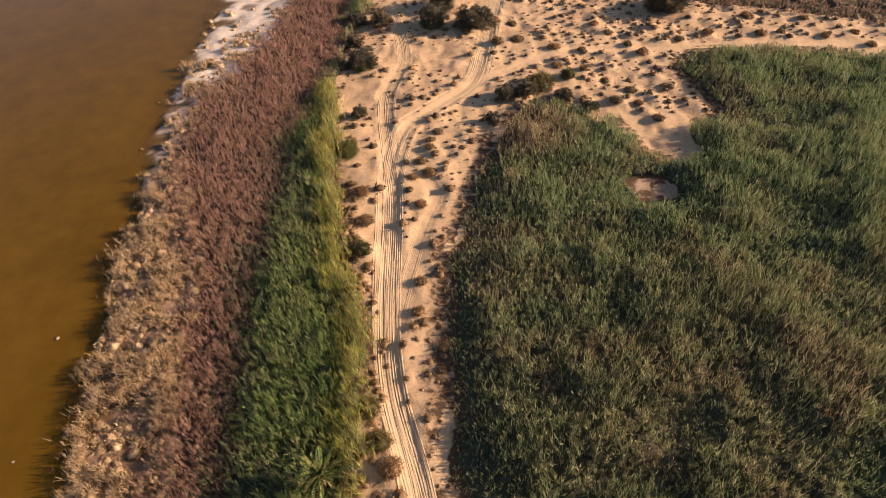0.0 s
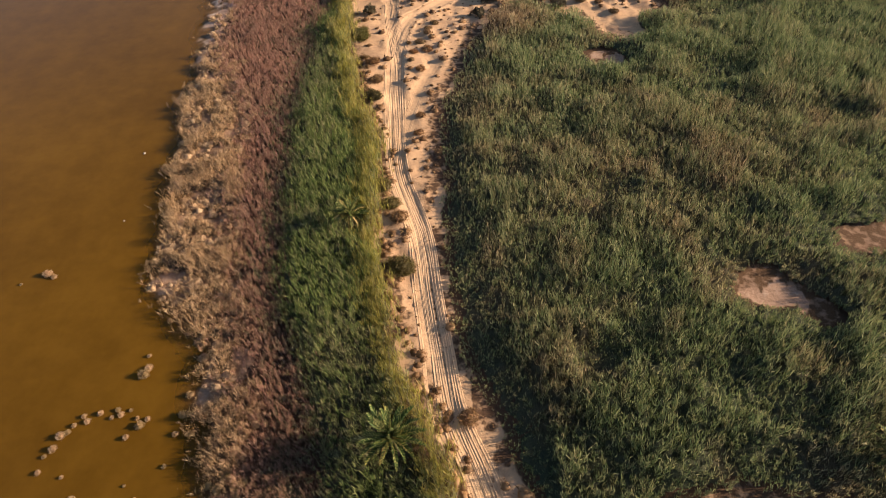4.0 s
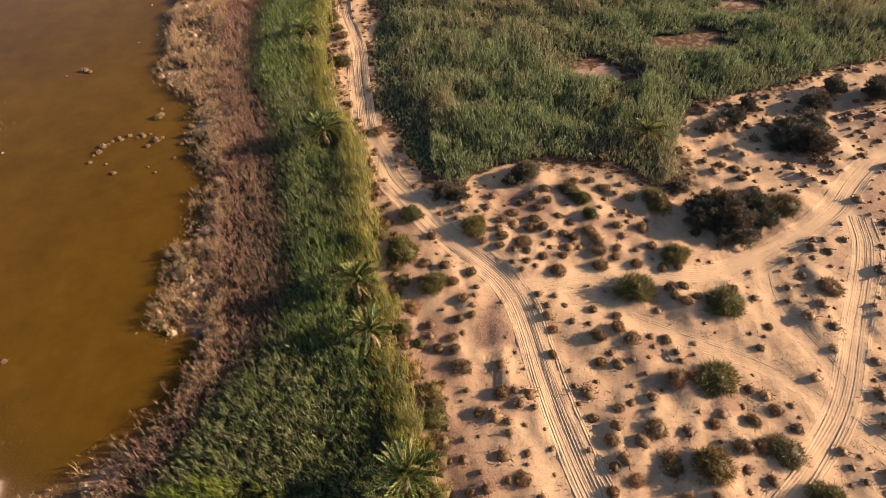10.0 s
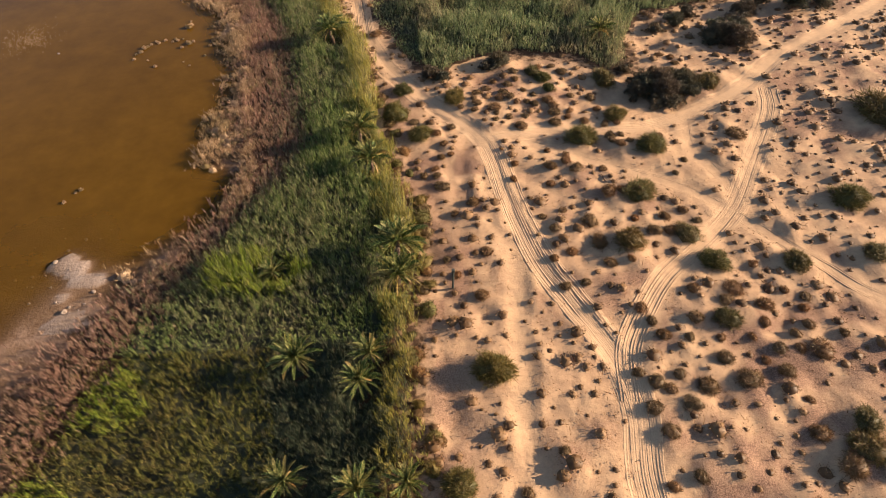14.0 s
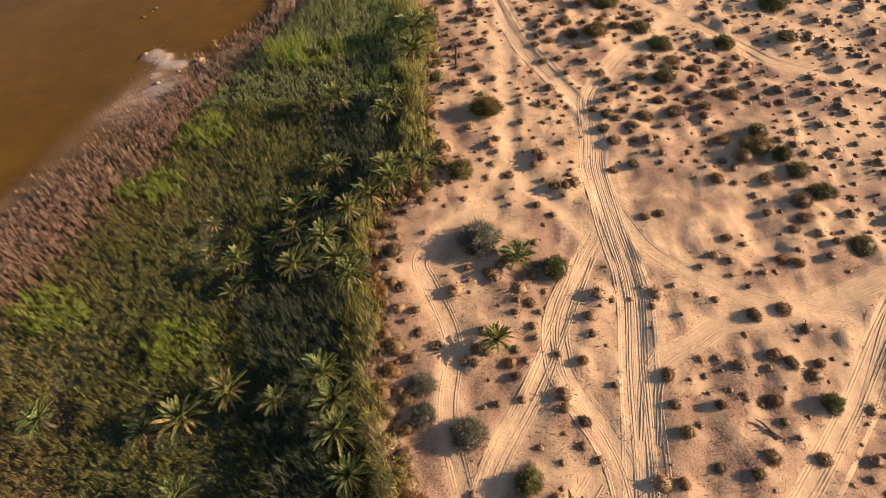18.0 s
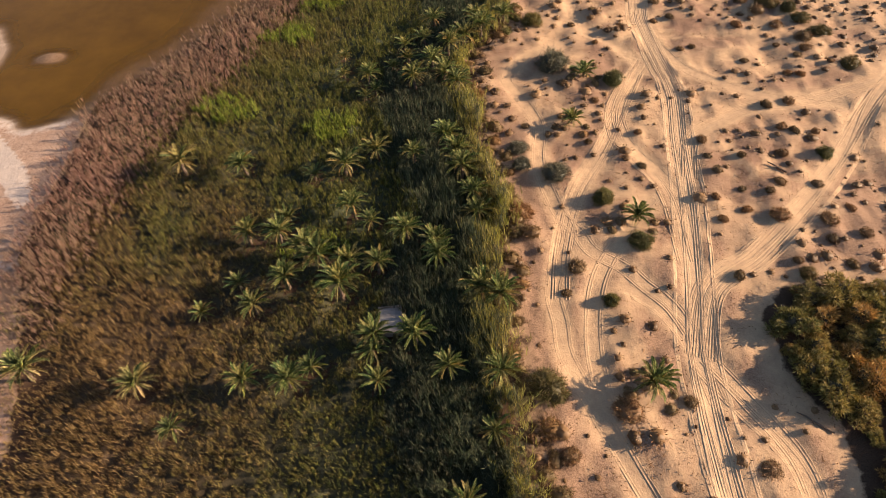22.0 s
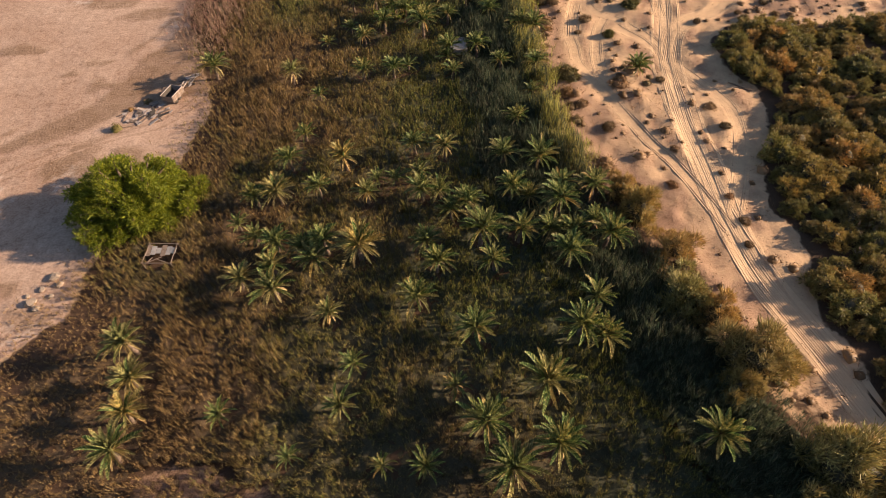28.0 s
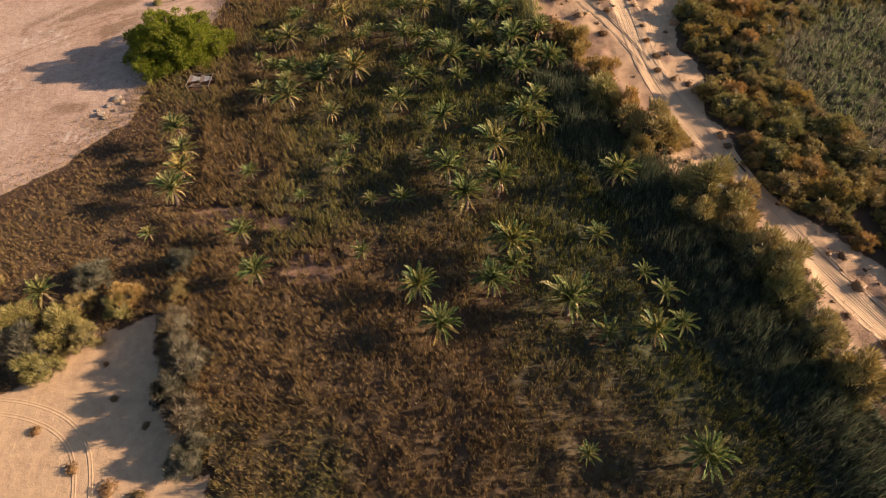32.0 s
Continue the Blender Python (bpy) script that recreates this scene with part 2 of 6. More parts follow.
PALMS_S = [(-29.1, -138.1, 0.65), (-23.6, -138.4, 0.85), (-17.4, -140.4, 1.0), (-2, -141.1, 0.95), (-32.5, -141.6, 0.6), (-26.6, -141.7, 0.75), (-0.4, -142.4, 0.9), (-13.4, -146.2, 0.8), (-9.3, -146.8, 0.8),
           (-13.8, -147.6, 0.7), (-49.2, -148.1, 0.95), (-19.7, -149.1, 0.7), (-6, -150.4, 0.75), (-37.2, -150.4, 0.9), (-26.6, -150.5, 0.75), (-22, -150.7, 0.8), (-1, -151.1, 0.9), (-13.2, -151.2, 0.7),
           (13.6, -152.9, 0.9), (-32.7, -154.7, 0.6), (-2, -156.7, 0.7), (-4.9, -163.1, 0.8), (-33.9, -163.3, 0.7), (-18.9, -167.3, 0.75), (-15, -168.3, 0.8), (-35.2, -169, 0.8), (-28, -169.5, 1.0), (-7.5, -169.8, 0.85)]
PALMS_T = [(-3.4, -171.5, 1.0), (-23.8, -172.4, 0.6), (-18.1, -172.5, 0.75), (-21.5, -172.6, 0.65), (-31, -174.2, 0.75), (-36, -174.8, 1.0), (-38.7, -175.3, 0.75), (-15.9, -175.4, 0.8), (-25, -175.5, 0.75), (-18.1, -175.6, 0.8),
           (-1.1, -176.1, 0.85), (-7.2, -176.3, 0.85), (-5.1, -177.3, 0.75), (2.4, -177.5, 0.9), (-12.8, -178.3, 0.9), (-40.4, -179, 0.6), (-1.7, -179, 0.95), (-14.7, -179, 0.8), (-38, -181.3, 0.75), (1.8, -182.2, 0.9),
           (-35.4, -182.5, 0.8), (-3.4, -182.7, 0.85), (-7, -183, 0.95), (-32, -183.2, 0.75), (-29.4, -183.3, 0.8), (-1, -183.3, 0.85), (-11.6, -183.5, 1.2), (-17.7, -183.7, 0.75)]
PALMS_U = [(-25.5, -184.3, 1.2), (2.7, -184.6, 1.0), (-30.7, -185.3, 0.9), (-35.1, -186, 0.8), (-10.2, -186.8, 0.8), (-16.8, -186.9, 0.9), (-1.8, -187, 1.0), (-38.8, -187.7, 0.85), (-34.4, -189.5, 1.05), (-18.8, -191.3, 0.9),
           (0.2, -192.5, 0.9), (-28.6, -192.6, 0.7), (-48.8, -195.2, 0.9), (-12.7, -195.5, 1.0), (-2.1, -195.8, 0.95), (0.2, -196.9, 0.95), (-25.6, -198.2, 0.6), (-47.7, -199.1, 0.95), (-15.3, -201.3, 0.65), (-6.8, -202.3, 1.15),
           (-38.3, -202.8, 0.6), (-47.2, -202.9, 0.9), (-26.4, -202.9, 0.7), (-12.7, -206.2, 1.05), (-47.4, -206.7, 1.05), (-31.2, -207.5, 0.5), (7.8, -207.8, 1.05), (-6.6, -208.3, 1.0), (-22.2, -208.8, 0.5)]
PALMS_V = [(-18.5, -208.9, 0.7), (-10.6, -210.1, 1.1), (-49.4, -212.1, 0.5), (-37.4, -213.8, 0.75), (4.2, -216.1, 0.7), (-23.1, -216.5, 0.55), (-6.1, -217.8, 1.15), (-34.8, -219.6, 0.8), (-58.8, -220.4, 0.8), (-5.8, -221, 0.8),
           (8.4, -221.8, 0.6), (-16.6, -222.3, 0.9), (-8.4, -223, 0.9), (9.6, -225, 0.7), (-0.8, -226, 1.25), (-14.6, -227.4, 0.9), (10.9, -228.5, 0.7), (2.8, -229.3, 0.7), (7.5, -230, 0.9), (-1.5, -241.5, 0.5), (9, -242.5, 0.85)]
PALMS = PALMS_N + PALMS_M + PALMS_S + PALMS_T + PALMS_U + PALMS_V
PALM_GAP = np.full((640, 260), 9.0)                     # metres to the nearest palm, on a half-metre grid from (-70, -260)
px_grid, py_grid = np.meshgrid(np.arange(260) * 0.5 - 70, np.arange(640) * 0.5 - 260)
for px, py, _ in PALMS:
    PALM_GAP = np.minimum(PALM_GAP, np.hypot(px_grid - px, py_grid - py))

# ---------------------------------------------------------------- materials


def material(name):
    m = bpy.data.materials.new(name)
    m.use_nodes = True
    return m, m.node_tree.nodes, m.node_tree.links, m.node_tree.nodes["Principled BSDF"]


def ramp(nodes, links, value, stops):
    r = nodes.new("ShaderNodeValToRGB")
    while len(r.color_ramp.elements) < len(stops):
        r.color_ramp.elements.new(0.5)
    for e, (p, c) in zip(r.color_ramp.elements, stops):
        e.position, e.color = p, (*c, 1)
    links.new(value, r.inputs[0])
    return r.outputs[0]


def mixed(nodes, links, fac, a, b, blend="MIX"):
    m = nodes.new("ShaderNodeMix")
    m.data_type, m.blend_type = "RGBA", blend
    for value, slot in ((fac, m.inputs[0]), (a, m.inputs[6]), (b, m.inputs[7])):
        if hasattr(value, "is_linked"):
            links.new(value, slot)
        else:
            slot.default_value = value if isinstance(value, float) else (*value, 1)
    return m.outputs[2]


def noise_node(nodes, links, scale, detail=4.0, rough=0.6, coord="Object"):
    tc = nodes.new("ShaderNodeTexCoord")
    n = nodes.new("ShaderNodeTexNoise")
    n.inputs["Scale"].default_value, n.inputs["Detail"].default_value, n.inputs["Roughness"].default_value = scale, detail, rough
    links.new(tc.outputs[coord], n.inputs["Vector"])
    return n.outputs["Fac"]


def attribute(nodes, name):
    a = nodes.new("ShaderNodeAttribute")
    a.attribute_name = name
    return a.outputs["Fac"]


def times(nodes, links, a, b, op="MULTIPLY"):
    m = nodes.new("ShaderNodeMath")
    m.operation = op
    for value, slot in ((a, m.inputs[0]), (b, m.inputs[1])):
        if hasattr(value, "is_linked"):
            links.new(value, slot)
        else:
            slot.default_value = value
    return m.outputs[0]


def bumped(nodes, links, bsdf, height, strength, distance):
    b = nodes.new("ShaderNodeBump")
    b.inputs["Strength"].default_value, b.inputs["Distance"].default_value = strength, distance
    links.new(height, b.inputs["Height"])
    links.new(b.outputs[0], bsdf.inputs["Normal"])


def leaf_material(name, fresh, dry, through=0.25, per_object=False):
    """Blades and leaves: 'dry' on the mesh goes from the fresh colours to the dry ones; each blade differs a little."""
    m, nodes, links, bsdf = material(name)
    geo = nodes.new("ShaderNodeNewGeometry")
    rnd = geo.outputs["Random Per Island"]
    a = ramp(nodes, links, rnd, [(0.0, fresh[0]), (0.55, fresh[1]), (1.0, fresh[2])])
    b = ramp(nodes, links, rnd, [(0.0, dry[0]), (0.55, dry[1]), (1.0, dry[2])])
    colour = mixed(nodes, links, attribute(nodes, "dry"), a, b)
    if per_object:
        info = nodes.new("ShaderNodeObjectInfo")
        tone = ramp(nodes, links, info.outputs["Random"], [(0.0, (0.68, 0.74, 0.72)), (0.35, (0.95, 1.0, 0.95)), (0.7, (1.05, 1, 0.95)), (1.0, (1.3, 1.08, 0.85))])
        colour = mixed(nodes, links, 1.0, colour, tone, "MULTIPLY")
    links.new(colour, bsdf.inputs["Base Color"])
    bsdf.inputs["Roughness"].default_value = 0.55
    bsdf.inputs["Specular IOR Level"].default_value = 0.3
    trans = nodes.new("ShaderNodeBsdfTranslucent")
    links.new(colour, trans.inputs[0])
    mx = nodes.new("ShaderNodeMixShader")
    mx.inputs[0].default_value = through
    links.new(bsdf.outputs[0], mx.inputs[1])
    links.new(trans.outputs[0], mx.inputs[2])
    links.new(mx.outputs[0], nodes["Material Output"].inputs["Surface"])
    return m


def plain_material(name, a, b, scale, rough=0.8, metal=0.0, bump=0.3):
    m, nodes, links, bsdf = material(name)
    n = noise_node(nodes, links, scale, 6.0, 0.65)
    fine = noise_node(nodes, links, scale * 9, 3.0, 0.6)
    colour = ramp(nodes, links, n, [(0.3, a), (0.7, b)])
    colour = mixed(nodes, links, 0.35, colour, ramp(nodes, links, fine, [(0.3, tuple(c * 0.55 for c in a)), (0.7, b)]))
    links.new(colour, bsdf.inputs["Base Color"])
    bsdf.inputs["Roughness"].default_value, bsdf.inputs["Metallic"].default_value = rough, metal
    bumped(nodes, links, bsdf, fine, bump, 0.03)
    return m


REED = leaf_material("reed_leaf", [(0.076, 0.125, 0.051), (0.178, 0.240, 0.098), (0.424, 0.445, 0.219)],
                     [(0.159, 0.106, 0.063), (0.339, 0.244, 0.140), (0.615, 0.466, 0.293)], 0.3)
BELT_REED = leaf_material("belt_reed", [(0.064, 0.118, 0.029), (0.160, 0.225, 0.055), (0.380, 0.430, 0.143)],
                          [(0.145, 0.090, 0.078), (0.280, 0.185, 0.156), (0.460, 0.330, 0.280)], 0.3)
# Darker reed colours: the shade among the palms is in the leaf colour.
SHADED_REED = leaf_material("shaded_reed", [(0.026, 0.048, 0.028), (0.066, 0.092, 0.049), (0.200, 0.215, 0.116)],
                          [(0.100, 0.065, 0.043), (0.180, 0.125, 0.080), (0.300, 0.220, 0.160)], 0.25)
# Brighter leaf colours that paint sunlight on the east rim of the reeds.
SUNLIT_REED = leaf_material("sunlit_reed", [(0.158, 0.166, 0.025), (0.336, 0.320, 0.052), (0.557, 0.504, 0.121)],
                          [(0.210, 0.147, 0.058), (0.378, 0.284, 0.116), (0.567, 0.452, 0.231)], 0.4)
YOUNG_REED = leaf_material("young_reed", [(0.090, 0.150, 0.012), (0.210, 0.290, 0.026), (0.430, 0.470, 0.070)],
                           [(0.200, 0.160, 0.040), (0.340, 0.280, 0.080), (0.500, 0.430, 0.160)], 0.4)
BRUSH_LEAF = leaf_material("dry_reed", [(0.120, 0.090, 0.050), (0.220, 0.165, 0.090), (0.350, 0.270, 0.150)],
                           [(0.205, 0.096, 0.074), (0.360, 0.190, 0.146), (0.530, 0.335, 0.260)])
GRASS = leaf_material("marsh_grass", [(0.056, 0.074, 0.015), (0.116, 0.132, 0.023), (0.270, 0.255, 0.061)],
                      [(0.125, 0.076, 0.031), (0.212, 0.132, 0.050), (0.350, 0.235, 0.106)])
TAMARISK_LEAF = leaf_material("tamarisk_leaf", [(0.180, 0.160, 0.048), (0.320, 0.270, 0.085), (0.500, 0.410, 0.150)],
                              [(0.200, 0.130, 0.055), (0.350, 0.240, 0.100), (0.540, 0.380, 0.180)], 0.2, True)
ACACIA_LEAF = leaf_material("acacia_leaf", [(0.040, 0.042, 0.026), (0.084, 0.084, 0.050), (0.160, 0.152, 0.092)],
                            [(0.070, 0.050, 0.034), (0.120, 0.088, 0.060), (0.200, 0.150, 0.105)], 0.12, True)
STRAW = leaf_material("straw", [(0.180, 0.130, 0.050), (0.260, 0.190, 0.080), (0.360, 0.270, 0.130)],
                      [(0.255, 0.160, 0.085), (0.450, 0.300, 0.170), (0.650, 0.470, 0.285)], 0.2)
DUNE_LEAF = leaf_material("dune_twig", [(0.066, 0.068, 0.016), (0.125, 0.118, 0.028), (0.215, 0.185, 0.055)],
                          [(0.115, 0.058, 0.028), (0.200, 0.108, 0.052), (0.320, 0.185, 0.096)], 0.15, True)
GREY_LEAF = leaf_material("grey_leaf", [(0.090, 0.090, 0.060), (0.150, 0.140, 0.090), (0.230, 0.210, 0.140)],
                          [(0.080, 0.060, 0.040), (0.140, 0.110, 0.075), (0.220, 0.180, 0.120)], 0.15, True)
THICKET_LEAF = leaf_material("thicket_leaf", [(0.100, 0.097, 0.024), (0.242, 0.205, 0.050), (0.441, 0.357, 0.101)],
                             [(0.168, 0.097, 0.036), (0.326, 0.194, 0.071), (0.504, 0.315, 0.126)], 0.2, True)
TREE_LEAF = leaf_material("tree_leaf", [(0.056, 0.080, 0.004), (0.150, 0.182, 0.006), (0.320, 0.335, 0.014)],
                          [(0.090, 0.080, 0.010), (0.140, 0.120, 0.016), (0.210, 0.180, 0.030)], 0.3)
PALM_LEAF = leaf_material("palm_leaf", [(0.040, 0.088, 0.027), (0.126, 0.187, 0.055), (0.452, 0.473, 0.159)],
                          [(0.210, 0.137, 0.057), (0.399, 0.284, 0.113), (0.630, 0.473, 0.227)], 0.2, True)
BARK = plain_material("bark", (0.10, 0.065, 0.04), (0.22, 0.15, 0.10), 6.0)
TWIG = plain_material("twig", (0.10, 0.060, 0.040), (0.24, 0.155, 0.10), 8.0)
RUST = plain_material("weathered_wood", (0.13, 0.09, 0.065), (0.30, 0.22, 0.165), 3.0)
PALE = plain_material("pale_sheet", (0.24, 0.19, 0.165), (0.50, 0.42, 0.36), 2.0, 0.7)
DARK = plain_material("near_black", (0.03, 0.025, 0.02), (0.09, 0.07, 0.055), 4.0)
CONCRETE = plain_material("concrete", (0.24, 0.22, 0.21), (0.40, 0.37, 0.34), 2.5)
POLE_PAINT = plain_material("pole_paint", (0.03, 0.035, 0.03), (0.07, 0.075, 0.06), 5.0)
# Dark green to brown, for the sheet that hides the ground under the stands.
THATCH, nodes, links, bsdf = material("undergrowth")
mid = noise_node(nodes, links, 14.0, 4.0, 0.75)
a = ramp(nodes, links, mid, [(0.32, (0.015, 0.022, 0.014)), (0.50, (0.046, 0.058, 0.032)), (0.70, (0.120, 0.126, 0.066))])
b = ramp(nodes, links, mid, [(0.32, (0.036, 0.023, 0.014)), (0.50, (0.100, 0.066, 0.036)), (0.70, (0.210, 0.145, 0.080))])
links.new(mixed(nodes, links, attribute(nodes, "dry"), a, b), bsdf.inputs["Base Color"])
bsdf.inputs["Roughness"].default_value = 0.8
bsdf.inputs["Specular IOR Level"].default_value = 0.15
# Dark brown for the crown cores: inner shade painted as colour.
CROWN_SHADE = plain_material("crown_shade", (0.030, 0.026, 0.012), (0.110, 0.088, 0.045), 5.0)
ROCK = plain_material("rock", (0.20, 0.145, 0.10), (0.42, 0.33, 0.25), 3.0)

GROUND, nodes, links, bsdf = material("ground")
big = noise_node(nodes, links, 0.09, 5.0, 0.6)
mid = noise_node(nodes, links, 0.8, 6.0, 0.65)
fine = noise_node(nodes, links, 7.0, 5.0, 0.7)
sand = ramp(nodes, links, big, [(0.3, (0.465, 0.300, 0.162)), (0.7, (0.590, 0.395, 0.218))])
sand = mixed(nodes, links, 0.5, sand, ramp(nodes, links, mid, [(0.32, (0.330, 0.204, 0.122)), (0.6, (0.615, 0.410, 0.230))]))
sand = mixed(nodes, links, 0.20, sand, ramp(nodes, links, fine, [(0.35, (0.260, 0.155, 0.105)), (0.65, (0.680, 0.458, 0.295))]))
sand = mixed(nodes, links, times(nodes, links, attribute(nodes, "track"), 0.55), sand, (0.650, 0.445, 0.265))
sand = mixed(nodes, links, times(nodes, links, attribute(nodes, "scatter"), 1.0), sand, ramp(nodes, links, fine, [(0.38, (0.150, 0.082, 0.052)), (0.62, (0.390, 0.240, 0.155))]))
crust = ramp(nodes, links, mid, [(0.3, (0.280, 0.170, 0.112)), (0.46, (0.440, 0.288, 0.200)), (0.75, (0.580, 0.405, 0.295))])
crust = mixed(nodes, links, 0.5, crust, ramp(nodes, links, big, [(0.35, (0.350, 0.222, 0.150)), (0.62, (0.560, 0.400, 0.295))]))
rims = noise_node(nodes, links, 0.16, 3.0, 0.45)
crust = mixed(nodes, links, 0.3, crust, ramp(nodes, links, rims, [(0.440, (1, 1, 1)), (0.462, (0.50, 0.46, 0.44)), (0.470, (1, 1, 1)), (0.540, (0.92, 0.90, 0.90)), (0.556, (0.55, 0.50, 0.48)), (0.566, (1.0, 1.0, 1.0))]), "MULTIPLY")
grain = noise_node(nodes, links, 3.2, 3.0, 0.7)
crust = mixed(nodes, links, 0.4, crust, ramp(nodes, links, grain, [(0.40, (0.52, 0.49, 0.46)), (0.56, (1, 1, 1))]), "MULTIPLY")
salt = ramp(nodes, links, fine, [(0.3, (0.44, 0.34, 0.27)), (0.7, (0.66, 0.55, 0.46))])
litter = ramp(nodes, links, fine, [(0.3, (0.040, 0.024, 0.014)), (0.7, (0.120, 0.070, 0.040))])


def edged(name, soft):
    """A mask from the mesh with its border broken up by the fine noise."""
    e = times(nodes, links, attribute(nodes, name), times(nodes, links, times(nodes, links, mid, -0.5, "ADD"), soft), "ADD")
    return ramp(nodes, links, e, [(0.35, (0, 0, 0)), (0.65, (1, 1, 1))])


colour = mixed(nodes, links, edged("crust", 0.9), sand, crust)
colour = mixed(nodes, links, edged("salt", 1.2), colour, salt)
colour = mixed(nodes, links, edged("litter", 1.6), colour, litter)
# Darkens damp ground, and paints the shade in the reed bed pans.
colour = mixed(nodes, links, times(nodes, links, attribute(nodes, "wet"), 0.75), colour, (0.130, 0.070, 0.026))
links.new(colour, bsdf.inputs["Base Color"])
bsdf.inputs["Roughness"].default_value = 0.9
bsdf.inputs["Specular IOR Level"].default_value = 0.2
relief = times(nodes, links, times(nodes, links, grain, attribute(nodes, "wet")), 0.9)
relief = times(nodes, links, relief, times(nodes, links, times(nodes, links, mid, 1.0), times(nodes, links, fine, 0.16), "ADD"), "ADD")
bumped(nodes, links, bsdf, relief, 0.8, 0.15)

WATER, nodes, links, bsdf = material("murky_water")
silt = noise_node(nodes, links, 0.035, 5.0, 0.6)
silt2 = noise_node(nodes, links, 0.22, 5.0, 0.65)
c = ramp(nodes, links, silt, [(0.3, (0.088, 0.042, 0.003)), (0.7, (0.140, 0.070, 0.005))])
c = mixed(nodes, links, 0.3, c, ramp(nodes, links, silt2, [(0.35, (0.072, 0.036, 0.003)), (0.7, (0.165, 0.088, 0.010))]))
links.new(c, bsdf.inputs["Base Color"])
bsdf.inputs["Roughness"].default_value, bsdf.inputs["IOR"].default_value = 0.12, 1.33
bsdf.inputs["Specular IOR Level"].default_value = 0.2
clear = nodes.new("ShaderNodeBsdfTransparent")
mx = nodes.new("ShaderNodeMixShader")
links.new(attribute(nodes, "murk"), mx.inputs[0])
links.new(clear.outputs[0], mx.inputs[1])
links.new(bsdf.outputs[0], mx.inputs[2])
links.new(mx.outputs[0], nodes["Material Output"].inputs["Surface"])
ripple = noise_node(nodes, links, 1.6, 3.0, 0.5)
bumped(nodes, links, bsdf, ripple, 0.08, 0.05)

# ---------------------------------------------------------------- mesh helpers


def quad_mesh(name, verts, quads, mat, smooth_faces=False, **values):
    me = bpy.data.meshes.new(name)
    me.vertices.add(len(verts))
    me.vertices.foreach_set("co", np.asarray(verts, np.float32).ravel())
    me.loops.add(quads.size)
    me.loops.foreach_set("vertex_index", quads.astype(np.int32).ravel())
    me.polygons.add(len(quads))
    me.polygons.foreach_set("loop_start", np.arange(0, quads.size, quads.shape[1], dtype=np.int32))
    for key, v in values.items():
        a = me.attributes.new(key, "FLOAT", "POINT")
        a.data.foreach_set("value", np.asarray(v, np.float32))
    me.update(calc_edges=True)
    if smooth_faces:
        me.polygons.foreach_set("use_smooth", np.ones(len(quads), bool))
    me.materials.append(mat)
    return me


def blades(base, tip, width, dry, sag=0.0):
    """Pointed leaves from base to tip, widest past the middle: arrays of points and quads."""
    n = len(base)
    way = tip - base
    side = np.cross(way, RNG.normal(size=(n, 3)))
    side /= np.linalg.norm(side, axis=1, keepdims=True) + 1e-9
    middle = base + 0.55 * way
    middle[:, 2] += sag
    v = np.stack([base, middle - side * width[:, None] / 2, tip, middle + side * width[:, None] / 2], 1)
    q = np.arange(4 * n).reshape(n, 4)
    return v.reshape(-1, 3), q, np.repeat(dry, 4)


def spears(base, tip, width, dry):
    """Narrow three-cornered blades, wide at the foot."""
    n = len(base)
    turn = RNG.uniform(0, 3.1416, n)
    side = np.stack([np.cos(turn), np.sin(turn), RNG.normal(0, 0.2, n)], 1) * width[:, None] / 2
    v = np.stack([base - side, base + side, tip], 1)
    return v.reshape(-1, 3), np.arange(3 * n).reshape(n, 3), np.repeat(dry, 3)


def gathered(sets):
    vs, qs, ds, k = [], [], [], 0
    for v, q, d in sets:
        vs.append(v), qs.append(q + k), ds.append(d)
        k += len(v)
    return np.concatenate(vs), np.concatenate(qs), np.concatenate(ds)


def part(name, data, parent, label=""):
    ob = new(name, data)
    ob.parent = parent
    if label:
        ob["label"] = label
    return ob


def box_mesh(bm, m, sx, sy, sz, bevel=0.0):
    made = bmesh.ops.create_cube(bm, size=1, matrix=m @ Matrix.Diagonal((sx, sy, sz, 1)))
    if bevel:
        edges = list({e for v in made["verts"] for e in v.link_edges})
        bmesh.ops.bevel(bm, geom=edges, offset=bevel, segments=1, affect="EDGES")


def finished(name, bm, mat):
    me = bpy.data.meshes.new(name)
    bm.to_mesh(me)
    bm.free()
    me.materials.append(mat)
    return me


def tube(bm, points, radii, sides=6, root=None):
    """A bent tapering tube; root: a ring of vertices that it grows from. Returns its first ring."""
    rings = [] if root is None else [root]
    for i, (p, r) in enumerate(zip(points, radii)):
        if i == 0 and root is not None:
            continue
        a, b = points[max(i - 1, 0)], points[min(i + 1, len(points) - 1)]
        q = (Vector(b) - Vector(a)).to_track_quat("Z", "Y")
        rings.append([bm.verts.new(Vector(p) + q @ Vector((r * math.cos(6.2832 * k / sides), r * math.sin(6.2832 * k / sides), 0))) for k in range(sides)])
    for u, v in zip(rings, rings[1:]):
        for k in range(sides):
            bm.faces.new((u[k], u[(k + 1) % sides], v[(k + 1) % sides], v[k]))
    bm.faces.new(rings[-1])
    return rings[0]


